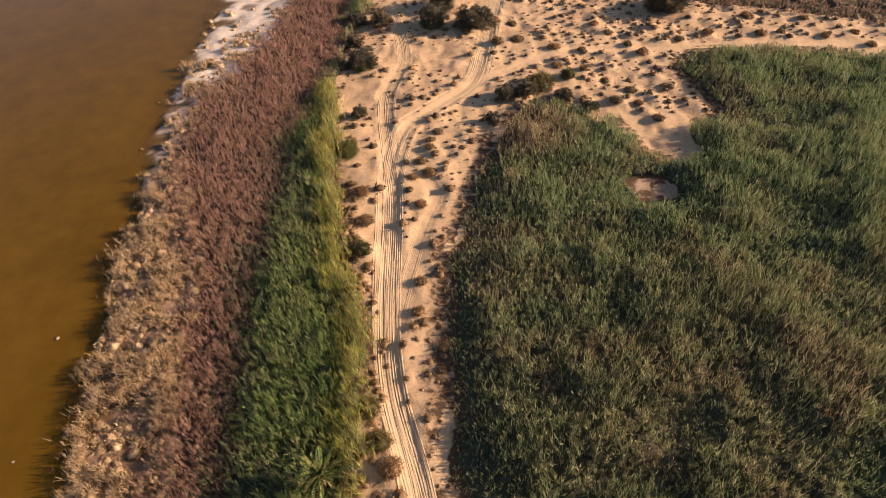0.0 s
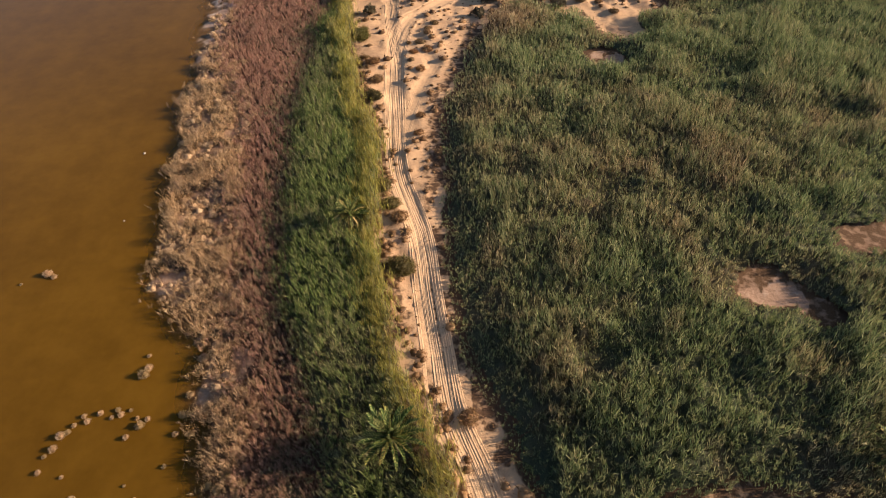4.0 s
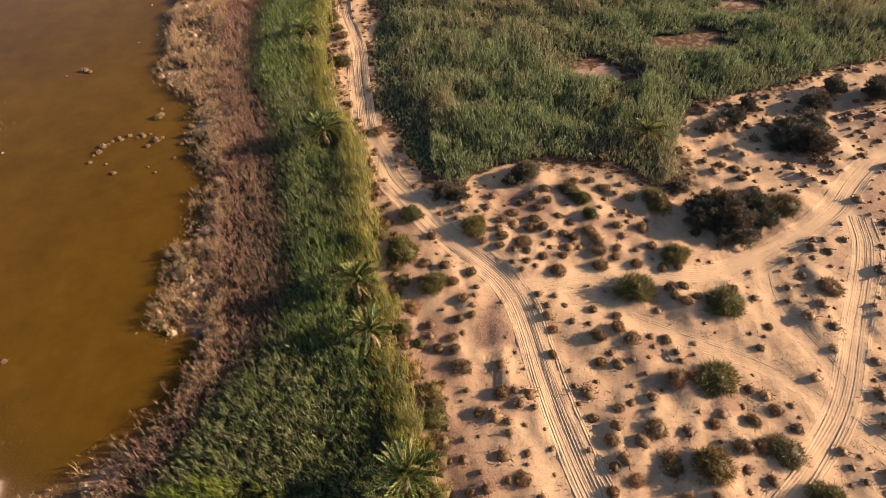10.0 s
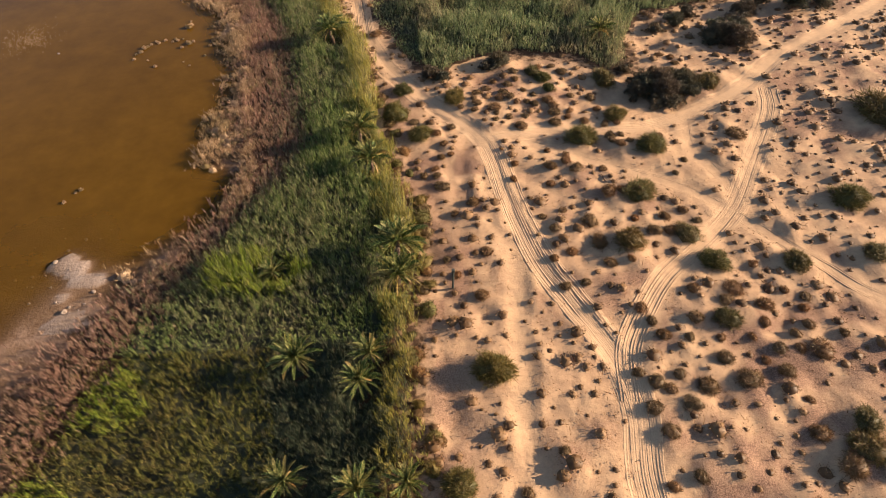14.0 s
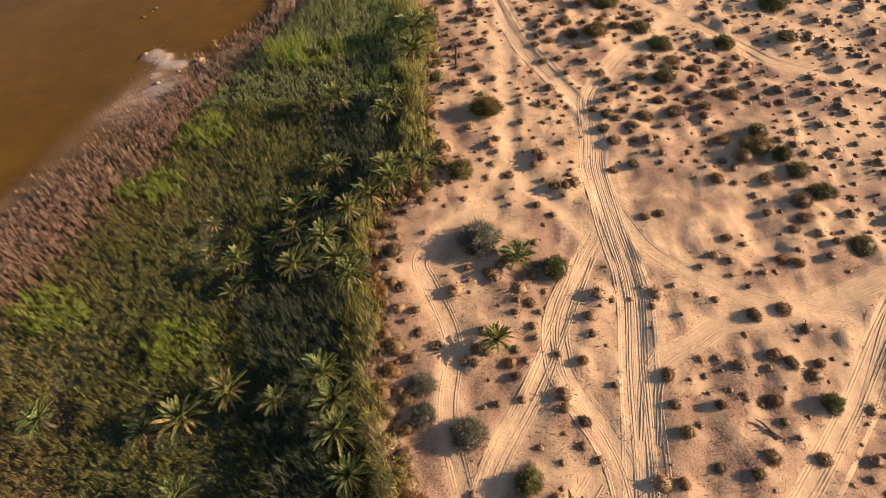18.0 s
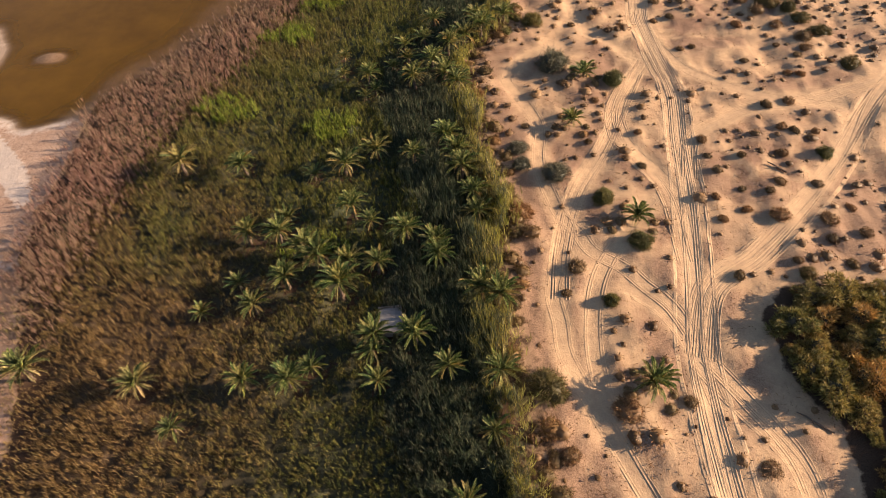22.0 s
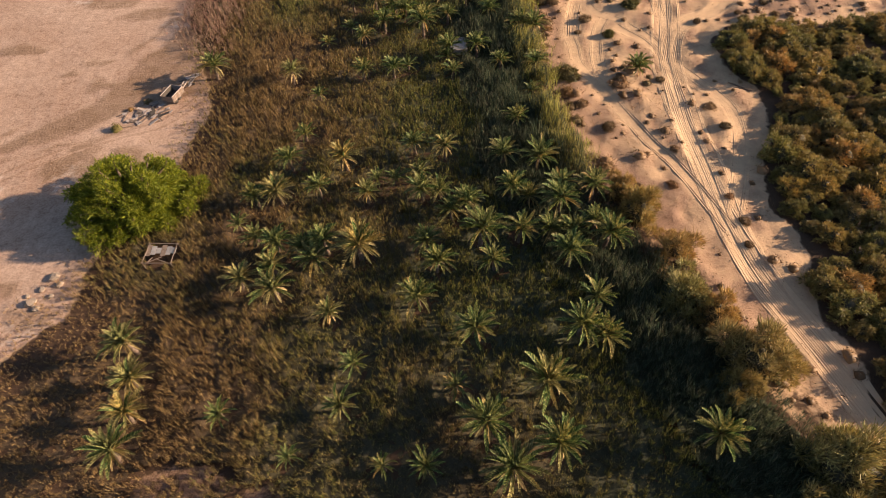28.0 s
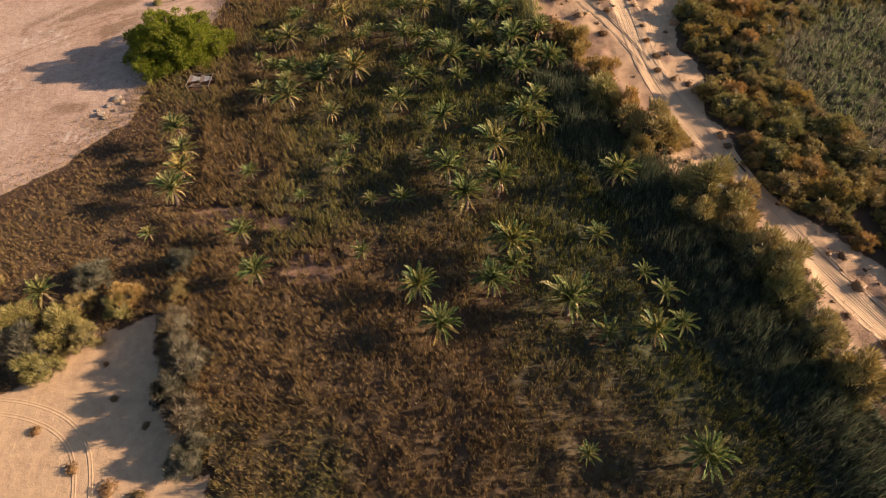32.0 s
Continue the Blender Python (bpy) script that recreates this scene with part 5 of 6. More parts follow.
place([shrub("dark_bush", DUNE_LEAF, 0.35, "dark dense bush on a sandy rise", "bush", 4200, 0.46, 0.010) for _ in range(2)], spots["dark"], "dark bushes on the dunes")
place([shrub("dune_shrub", DUNE_LEAF, 0.85, "low brown twiggy shrub on a small sand mound", "shrub", 2400, 0.34, 0.013) for _ in range(5)], spots["brown"], "brown shrubs on the dunes")

for k in range(120):
    y = 70 - 0.8 * k + random.uniform(-0.5, 0.5)
    x = float(np.interp(y, [p[1] for p in GREEN_E[::-1]], [p[0] for p in GREEN_E[::-1]])) + random.choice((0.5, 1.2, 2.2)) + random.uniform(-0.3, 0.5)
    far_scrub.append((x, y, random.uniform(0.9, 1.8)))
scrub_sets = []
for x, y, w in far_scrub:
    far_off = x > 55 or y > 60
    v, q, d = dome(14 if far_off else 60, 0.55 * w, 0.30 * w, (0.10 if far_off else 0.042) * w, 0.85, core=0.75, short=(0.7, 0.95), stray=0.12)
    scrub_sets.append((v + (x, y, float(height(x, y))), q, d))
tiny = RNG.uniform((-16, -250), (62, 140), (70000, 2))
tiny = tiny[on_sand(tiny[:, 0], tiny[:, 1], 0.9)]
tiny = tiny[RNG.random(len(tiny)) < np.where((tiny[:, 0] > 56) | (tiny[:, 1] > 30), 0.4, 1.0) * smooth(0.22, 0.6, fbm(tiny[:, 0], tiny[:, 1], 6, 111))]
tz = height(tiny[:, 0], tiny[:, 1])
for (x, y), z in zip(tiny, tz):
    w = 0.18 + 0.65 * RNG.random() ** 2
    v, q, d = dome(4, 0.6 * w, 0.4 * w, 0.16 * w + 0.03, 0.9, core=0)
    scrub_sets.append((v + (x, y, z), q, d))
v, q, d = gathered(scrub_sets)
tagged(new("dune_scrub", quad_mesh("dune_scrub", v, q, DUNE_LEAF, dry=d)), "scattered small brown tufts and seedlings on the sand", "scrub", kind="stuff")

# dead twigs blown together on the sand
lx, ly = RNG.uniform(0, 56, 60000), RNG.uniform(-235, -12, 60000)
heap = 0.35 * smooth(0.5, 0.7, fbm(lx, ly, 5, 113)) + np.exp(-(((lx - 34) / 8) ** 2 + ((ly + 124) / 8) ** 2) ** 2) * smooth(0.25, 0.5, fbm(lx, ly, 2, 36))
for px, py in ((12.5, -113.8), (17.4, -131.1), (13.6, -152.9), (8, -164), (30, -60)):
    heap = np.maximum(heap, 0.8 * np.exp(-(((lx - px) / 3.4) ** 2 + ((ly - py) / 2.8) ** 2)))
keep = (RNG.random(len(lx)) < 0.8 * heap) & on_sand(lx, ly, 1.0)
lx, ly = np.repeat(lx[keep], 2) + RNG.normal(0, 0.25, 2 * keep.sum()), np.repeat(ly[keep], 2) + RNG.normal(0, 0.25, 2 * keep.sum())
turn, long = RNG.uniform(0, 6.2832, len(lx)), RNG.uniform(0.2, 0.75, len(lx))
ex, ey = lx + long * np.cos(turn), ly + long * np.sin(turn)
base = np.stack([lx, ly, height(lx, ly) + 0.02], 1)
tip = np.stack([ex, ey, height(ex, ey) + RNG.uniform(0.02, 0.14, len(lx))], 1)
v, q, d = spears(base, tip, RNG.uniform(0.03, 0.08, len(lx)), RNG.uniform(0.7, 1, len(lx)))
tagged(new("dead_twigs", quad_mesh("dead_twigs", v, q, DUNE_LEAF, dry=d)), "reddish dead twigs scattered over the sand", "twigs", kind="stuff")

# bushes crowding the outer edge of the reeds
rim_brown, rim_green = [], []
for k in range(84):
    y = -24 - 1.9 * k + random.uniform(-1.2, 1.2)
    x = float(np.interp(y, [p[1] for p in GREEN_E[::-1]], [p[0] for p in GREEN_E[::-1]]))
    (rim_green if y > -92 and k % 2 else rim_brown).append((x + random.uniform(0.2, 2.8), y, random.uniform(1.6, 3.4)))
place([shrub("dark_bush", DUNE_LEAF, 0.15, "dark green bush crowding the reed edge", "bush", 1500, 0.46, 0.016) for _ in range(2)], rim_green, "bushes along the reed edge")
place([shrub("dune_shrub", DUNE_LEAF, 0.7, "dry brown bush crowding the reed edge", "shrub", 1300, 0.36, 0.017) for _ in range(2)], rim_brown, "brown bushes along the reed edge")

# ---------------------------------------------------------------- dry tufts on the bank and in the shallows
bank_xy = RNG.uniform((-56, -62), (-14, 140), (14000, 2))
bx, by = bank_xy.T
shore_x = np.interp(by, [p[1] for p in SHORE[::-1]], [p[0] for p in SHORE[::-1]])
brush_x = np.interp(by, [p[1] for p in BRUSH_W[::-1]], [p[0] for p in BRUSH_W[::-1]])
amount = np.interp(by, [-62, -52, -44, -20, 10, 60, 72, 88, 140], [0.3, 0.5, 0.9, 1.0, 1.0, 1.0, 0.5, 0.2, 0.08])
hug = smooth(0.25, 0.8, (bx - shore_x) / np.maximum(brush_x - shore_x, 1)) * 0.35
keep = (bx > shore_x - 1.2 + 2.4 * fbm(bx, by, 5, 121)) & (bx < brush_x + 0.8) & (RNG.random(len(bx)) < 0.8 * (amount + hug) * smooth(0.28, 0.6, fbm(bx, by, 4, 123)))
tuft_sets, taken = [], []
for x, y in zip(bx[keep], by[keep]):
    if all((x - a) ** 2 + (y - b) ** 2 > 0.42 for a, b in taken[-700:]):
        taken.append((x, y))
        w = RNG.uniform(1.0, 2.3)
        yellow = 0.0 if (-48 < y < -8 and RNG.random() < 0.45) else 0.9
        v, q, d = dome(84, 0.5 * w * RNG.uniform(0.8, 1.3), 0.5 * w * RNG.uniform(0.7, 1.15), 0.042 * w, yellow, core=0.72, short=(0.5, 0.9), stray=0.11)
        tuft_sets.append((v + (x, y, float(height(x, y)) - 0.04), q, d))
v, q, d = gathered(tuft_sets)
tagged(new("bank_tufts", quad_mesh("bank_tufts", v, q, STRAW, dry=d)), "matted pinkish straw tufts along the muddy bank", "dry tufts", kind="stuff")

bank_clump = lambda x, y: fbm(x, y, 3.4, 125) + 0.35 * (value_noise(x, y, 0.9, 126) - 0.5) + 0.25 * smooth(88, 70, y) - 0.12
stand("bank_straw", STRAW, [p for p in SHORE if -64 < p[1] < 130] + [(x + 1, y) for x, y in BRUSH_W[::-1] if -64 < y < 130], 10.0 * THICK, 9, lambda x, y: 0.25 + 1.5 * smooth(0.45, 0.8, bank_clump(x, y)), 0.42, 0.05,
      lambda x, y: 0.9 - 0.6 * smooth(0.55, 0.75, fbm(x, y, 6, 127)) * smooth(0, -30, y), "matted clumps of pale straw on the muddy bank", "dry tufts", (-54, -12, -64, 130), lambda x, y: bank_clump(x, y) < 0.54, 1.3, lambda x, y: 0 * x + 0.9)

TUFTS = [(-53.3, 20.1, 1.5), (-52.3, 19.6, 1.1), (-56.2, 18.6, 0.6), (-34.6, 11.2, 0.9), (-35.7, 6.3, 0.7), (-35.5, 3.7, 1.6), (-35.2, 4.6, 1.1), (-29.5, 0.8, 1.2), (-35.6, -0.7, 0.6), (-38.8, -0.9, 0.9),
         (-37.4, -1.5, 0.7), (-29.7, -1.6, 1.2), (-39.9, -1.8, 0.9), (-41.2, -2.2, 0.8), (-34, -2.6, 1.3), (-42.2, -3.4, 1.2), (-29.9, -3.8, 0.9), (-28.4, -3.9, 1.1), (-35.1, -3.9, 0.9), (-42.4, -4.8, 1.1),
         (-30.1, -7.3, 0.7), (-42.9, -7.3, 0.8), (-40.3, -7.9, 0.6), (-33.6, -9.1, 0.5), (-38.4, -10.2, 0.9), (-32.2, -10.5, 0.6)]
TUFTS += [(-40.2, -42.8, 0.9), (-41.7, -45.3, 0.8), (-40.8, -43.4, 0.6), (-37, -0.6, 0.8), (-36.5, -1.2, 0.9), (-40.5, -1.2, 0.8), (-41.6, -3.0, 0.9), (-33.4, -1.9, 0.8), (-34.6, -1.7, 0.7), (-43, -5.6, 0.7)]


def water_tuft(dry):
    ob = new("water_tuft")
    v, q, d = dome(420, 0.5, 0.6, 0.035, dry, core=0.72, short=(0.55, 0.88))
    part("straw", quad_mesh("straw", v, q, STRAW, dry=d), ob)
    part("branchwork", twigs_mesh(0.45, 0.55, 7), ob)
    return tagged(ob, "pale dry tuft standing in shallow brown water", "dry tuft")


protos = [water_tuft(d) for d in (0.95, 0.7, 0.3)]
for k, (x, y, w) in enumerate(TUFTS):
    m = pose(x, y, WATER_Z - 0.06, 0, 0, random.uniform(0, 360)) @ Matrix.Diagonal((w, w, w, 1))
    ob = protos[k] if k < 3 else copy_thing(protos[k % 3], m)
    ob.matrix_basis = m
    ob["group"] = "tufts in the shallows"
far_reed = [(RNG.normal(-66, 3.0), RNG.normal(2, 2.4)) for _ in range(240)]
v, q, d = gathered([(lambda t: (t[0] + (x, y, WATER_Z), t[1], t[2]))(dome(7, 0.28, 0.7, 0.05, 0.75, core=0)) for x, y in far_reed])
tagged(new("drowned_reeds", quad_mesh("drowned_reeds", v, q, STRAW, dry=d)), "thin dead reeds standing out in the lagoon", "reeds", kind="stuff")

# ---------------------------------------------------------------- palms


def frond_data(length, rise, fall, dry, pairs=19):
    """A feathered frond along +x: a bent midrib with leaflets on both sides."""
    t = np.linspace(0, 1, 9)
    spine = np.stack([length * (t - 0.12 * t ** 3), 0 * t, length * (rise * t - fall * t ** 2.2)], 1)
    at = lambda s: np.stack([np.interp(s, t, spine[:, k]) for k in range(3)], 1)
    s = np.linspace(0.12, 0.98, pairs)
    sets = []
    for sign in (-1, 1):
        root = at(s)
        reach = length * 0.15 * np.sin(np.pi * (0.18 + 0.74 * s)) * RNG.uniform(0.85, 1.1, pairs)
        tip = root + np.stack([reach * 1.1, sign * reach * 0.50, reach * RNG.uniform(0.15, 0.5, pairs)], 1)
        mid = 0.5 * (root + tip) + np.array([0, 0, 0.03])
        w = 0.019 * length
        off = np.stack([np.full(pairs, w), np.full(pairs, -sign * w), np.zeros(pairs)], 1)
        v = np.stack([root, mid - off, tip, mid + off], 1).reshape(-1, 3)
        sets.append((v, np.arange(4 * pairs).reshape(pairs, 4), np.repeat(np.clip(dry + 0.25 * s * (dry > 0.02) + RNG.normal(0, 0.05, pairs), 0, 1), 4)))
    wide = 0.022 * length * (1.15 - t)
    rim = np.stack([spine + np.stack([0 * t, -wide, 0 * t], 1), spine + np.stack([0 * t, 0 * t, wide], 1), spine + np.stack([0 * t, wide, 0 * t], 1)], 1).reshape(-1, 3)
    q = np.array([[3 * k + j, 3 * k + j + 1, 3 * k + j + 4, 3 * k + j + 3] for k in range(8) for j in range(2)])
    sets.append((rim, q, np.full(len(rim), 0.65)))
    return gathered(sets)


def frond_mesh(*shape):
    v, q, d = frond_data(*shape)
    return quad_mesh("frond", v, q, PALM_LEAF, dry=d)


def heart_mesh(dry, count=16):
    """The young fronds that stand in the middle of the crown."""
    sets = []
    for k in range(count):
        v, q, d = frond_data(random.uniform(1.9, 2.5), 0.12, 0.30, dry, 13)
        m = np.array(pose(0, 0, 0, 0, 0, 137.5 * k + 40) @ pose(0.05, 0, 0, random.uniform(-20, 20), -random.uniform(38, 86), 0))
        sets.append((v @ m[:3, :3].T + m[:3, 3], q, d))
    v, q, d = gathered(sets)
    return quad_mesh("crown_heart", v, q, PALM_LEAF, dry=d)


FRONDS = {"green": [frond_mesh(2.6, r, f, 0.02, 22) for r, f in ((0.10, 0.36), (0.16, 0.46), (0.05, 0.28))],
          "gold": [frond_mesh(2.6, r, f, 0.42) for r, f in ((0.10, 0.38), (0.05, 0.40))],
          "dead": [frond_mesh(2.2, -0.05, 0.35, 0.95, 11)]}


def palm(label, tall, fronds, gold, dead):
    ob = new("date_palm")
    bm = bmesh.new()
    rings = max(4, int(tall / 0.22))
    tube(bm, [Vector((0.05 * math.sin(k), 0.05 * math.cos(1.7 * k), -0.2 + (tall + 0.35) * k / rings)) for k in range(rings + 1)],
         [0.24 * (1.12 if k % 2 else 0.92) * (1.0 - 0.25 * k / rings) for k in range(rings + 1)], 8)
    part("trunk", finished("trunk", bm, BARK), ob, "short trunk with old frond stubs")
    heart = part("crown_heart", heart_mesh(0.02 + 0.3 * gold), ob, "upright young fronds")
    heart.matrix_basis = pose(0, 0, tall)
    for k in range(fronds):
        u = (k + 0.5) / fronds
        lift = 62 - 60 * u ** 0.9 + random.uniform(-7, 7)
        kind = "gold" if random.random() < gold * (0.4 + u) else "green"
        if k >= fronds - dead:
            kind, lift = "dead", random.uniform(-45, -15)
        f = part("frond", random.choice(FRONDS[kind]), ob, "withered straw-coloured frond" if kind == "dead" else "")
        s = random.uniform(0.82, 1.1) * (0.8 + 0.25 * math.sin(3.14 * u))
        f.matrix_basis = pose(0, 0, tall, 0, 0, 137.5 * k + random.uniform(-10, 10)) @ pose(0.08, 0, 0, random.uniform(-25, 25), -lift, 0) @ Matrix.Diagonal((s, s, s, 1))
    return tagged(ob, label, "palm tree")


GOLD_AT = {(-39.7, -118.9), (-37.2, -150.4), (-26.6, -141.7), (-28, -169.5), (-36, -174.8), (-18.1, -172.5), (-25.5, -184.3), (-34.4, -189.5), (-28.6, -192.6), (-48.8, -195.2), (-47.7, -199.1), (-47.2, -202.9), (-47.4, -206.7), (-35.1, -186),
           (-15, -168.3), (-38.8, -187.7), (-25, -175.5), (-19.8, -95.9), (-6.8, -202.3)}
greens = [palm("green feathery date palm rising from marsh grass", t, 30, g, n) for t, g, n in ((2.3, 0.15, 3), (2.6, 0.05, 2), (1.9, 0.25, 4), (2.4, 0.3, 3))]
youngs = [palm("small young date palm low in the marsh grass", t, 18, g, 1) for t, g in ((1.5, 0.1), (1.7, 0.3))]
golds = [palm("yellowing date palm with withered lower fronds", t, 30, g, n) for t, g, n in ((2.4, 0.8, 5), (2.0, 1.0, 6))]
lows = [palm("lone date palm growing on open sand", t, 32, 0.12, 4) for t in (0.55, 0.8)]
LONE = {(12.5, -113.8), (16.1, -103.3), (17.4, -131.1), (13.6, -152.9)}
count = [0, 0, 0, 0]
for x, y, s in PALMS:
    gold = 2 if (x, y) in LONE else 1 if (x, y) in GOLD_AT else 3 if s < 0.72 else 0
    family = (greens, golds, lows, youngs)[gold]
    k = count[gold]
    count[gold] += 1
    s *= random.uniform(1.02, 1.16) * (1.3 if y > -72 else 1.0)
    m = pose(x, y, float(height(x, y)), random.uniform(-6, 6), random.uniform(-6, 6), random.uniform(0, 360)) @ Matrix.Diagonal((s, s, s * random.uniform(0.95, 1.15), 1))
    ob = family[k] if k < len(family) else copy_thing(family[k % len(family)], m)
    ob.matrix_basis = m
    ob["group"] = "date palms in the marsh"
place([shrub("dune_shrub", DUNE_LEAF, 0.75, "low brown twiggy shrub at the foot of a palm", "shrub", 620, 0.40, 0.022) for _ in range(2)],
      [(px + dx, py + dy, w) for px, py in ((12.5, -113.8), (17.4, -131.1), (13.6, -152.9), (16.1, -103.3)) for dx, dy, w in ((-2.2, -0.6, 1.9), (-1.3, 1.6, 1.5), (1.9, -0.9, 1.4), (-3.4, -1.8, 1.6), (1.2, -2.4, 1.7))], "brown shrubs round the lone palms")

# ---------------------------------------------------------------- trees, thickets


def lobes_crown(lobes, leaves, size, dry, plume, long):
    """Leaf sprays gathered in uneven masses, and the dark lumps inside that stand for shade."""
    sets, inner = [], []
    for (cx, cy, cz), r, squash in lobes:
        n = int(leaves * r * r)
        v, q, d = dome(n, r, r * squash, size, dry, (cx, cy, cz), -0.45, 0, (max(0.45, 1 - long / r), max(0.8, 1 - 0.4 * long / r)), 0.14 / r ** 0.5, 0.62)
        v = v.reshape(-1, 4, 3)
        v[:, 2] += np.array([-0.05, 0.02, 0.30]) * plume * RNG.uniform(0.2, 1.0, (len(v), 1))
        sets.append((v.reshape(-1, 3), q, d))
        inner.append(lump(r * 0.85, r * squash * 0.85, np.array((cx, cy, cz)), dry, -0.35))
    return gathered(sets), inner[0]


def bushy(name, mat, lobes, leaves, size, dry, label, category, trunk=0.09, plume=0.3, long=0.5):
    ob = new(name)
    (v, q, d), (iv, iq, _) = lobes_crown(lobes, leaves, size, dry, plume, long)
    v[:, 2] = np.maximum(v[:, 2], 0.02)
    iv[:, 2] = np.maximum(iv[:, 2], 0.02)
    part("crown", quad_mesh("crown", v, q, mat, dry=d), ob)
    part("twig_core", quad_mesh("twig_core", iv, iq, CROWN_SHADE), ob, "lump inside the crown, coloured dark for its shade")
    bm, root = bmesh.new(), None
    for (cx, cy, cz), r, _ in lobes:
        k = Vector((cx, cy, cz))
        root = tube(bm, [Vector((0, 0, -0.2)), k * 0.45 + Vector((0, 0, 0.1 * cz)), k, k + Vector((0.1 * r, 0.15 * r, 0.5 * r))], [trunk, trunk * 0.7, trunk * 0.4, trunk * 0.12], 5, root)
    part("trunk", finished("trunk", bm, BARK), ob, "forking bare limbs")
    return tagged(ob, label, category)


def round_lobes(n, spread, top, r):
    """Small leaf masses of many sizes spread over and inside an uneven dome."""
    out = [((0, 0, top * 0.3), spread * 0.84, 0.55 * top / spread)]
    for k in range(n):
        a, e = 2.4 * k + random.uniform(-0.6, 0.6), math.asin(min(1, (k + 0.5) / n))
        f = random.uniform(0.62, 1.1)
        out.append(((f * spread * math.cos(e) * math.cos(a), f * spread * math.cos(e) * math.sin(a), 0.25 * r + f * (top - r) * math.sin(e)), r * random.uniform(0.5, 1.35), random.uniform(0.6, 1.05)))
    return out


thorns = [bushy("thorn_thicket", THICKET_LEAF, round_lobes(n + 5, 1.5, 2.5, 0.72), 560, 0.064, d, "dense olive-brown thorn bush of the thicket beside the track", "thicket bush", plume=0.15, long=0.32) for n, d in ((11, 0.2), (13, 0.4), (10, 0.6), (12, 0.1))]
thick_spots = []
tries = RNG.uniform((21, -246), (60, -139), (4600, 2))
gap_in, reed_in = depth_in(tries[:, 0], tries[:, 1], THICKET), depth_in(tries[:, 0], tries[:, 1], THICKET_REED)
for (x, y), a, b in zip(tries, gap_in, reed_in):
    if a > 1.4 and b < 3.5 and all((x - p) ** 2 + (y - q) ** 2 > 3.9 for p, q, _ in thick_spots):
        thick_spots.append((x, y, random.choice((0.55, 0.7, 0.85, 1.0, 1.15, 1.4))))
dark_spots = [(44.8, -27, 1.3), (49.5, -27.5, 1.4), (47, -25, 1.3), (51.5, -26, 1.2), (48, -30, 1.2), (62.5, -12, 1.4), (65, -11, 1.4), (44.5, -25, 1.3), (47.5, -28, 1.6), (50, -25.5, 1.35), (46, -30, 1.1), (43, -28, 1.0), (52, -28, 1.0), (61, -12, 1.5), (65, -14, 1.5), (63, -9, 1.2), (67, -8, 1.3), (74, 0, 1.2), (80, -2, 1.6), (86, -1, 1.5), (70, -3, 1.2),
              (56, -6, 1.1), (52, -8, 1.0), (59, -3, 1.0), (22, -16.5, 0.9), (20, -17.5, 0.7), (10.5, -19, 0.9), (12.5, -20.5, 0.8), (43, -20.5, 0.9), (12, 95, 1.2), (16, 96, 1.3), (9, 88, 0.9), (22, 94, 1.0), (26, 90, 1.0), (-17, 118, 1.2), (-17, 127, 1.3), (-14, 92, 0.9), (7, 123, 2.1), (9.5, 124, 1.7), (-0.5, 125, 1.9), (1.6, 134, 2.3), (49, 127, 2.2), (52, 128, 2.0), (-11.5, 126, 1.6), (-14.5, 109, 1.7)]
acacias = [bushy("acacia_bush", ACACIA_LEAF, round_lobes(n + 4, 1.5, 2.7, 0.7), 680, 0.052, d, "dark grey-brown acacia bush on the dunes", "bush", plume=0.12) for n, d in ((12, 0.2), (14, 0.5), (11, 0.8))]
for spots_here, group, protos in ((thick_spots, "thorn bushes of the thicket", thorns), (dark_spots, "dark acacias on the dunes", acacias)):
    for k, (x, y, s) in enumerate(spots_here):
        m = pose(x, y, float(height(x, y)) - 0.05, 0, 0, random.uniform(0, 360)) @ Matrix.Diagonal((s, s * random.uniform(0.9, 1.1), s * random.uniform(0.8, 1.1), 1))
        ob = protos[k] if k < len(protos) else copy_thing(protos[k % len(protos)], m)
        ob.matrix_basis = m
        ob["group"] = group

tamarisks = [bushy("tamarisk", mat, round_lobes(n + 6, 1.9, 3.6, 0.75), 620, 0.05, d, label, "tamarisk tree", 0.07, 1.0)
             for mat, n, d, label in ((TAMARISK_LEAF, 13, 0.2, "feathery olive-brown tamarisk at the edge of the track"), (TAMARISK_LEAF, 12, 0.55, "feathery olive-brown tamarisk at the edge of the track"),
                                      (GREY_LEAF, 11, 0.5, "grey half-bare tamarisk in dry grass"), (GREY_LEAF, 13, 0.8, "grey half-bare tamarisk in dry grass"))]
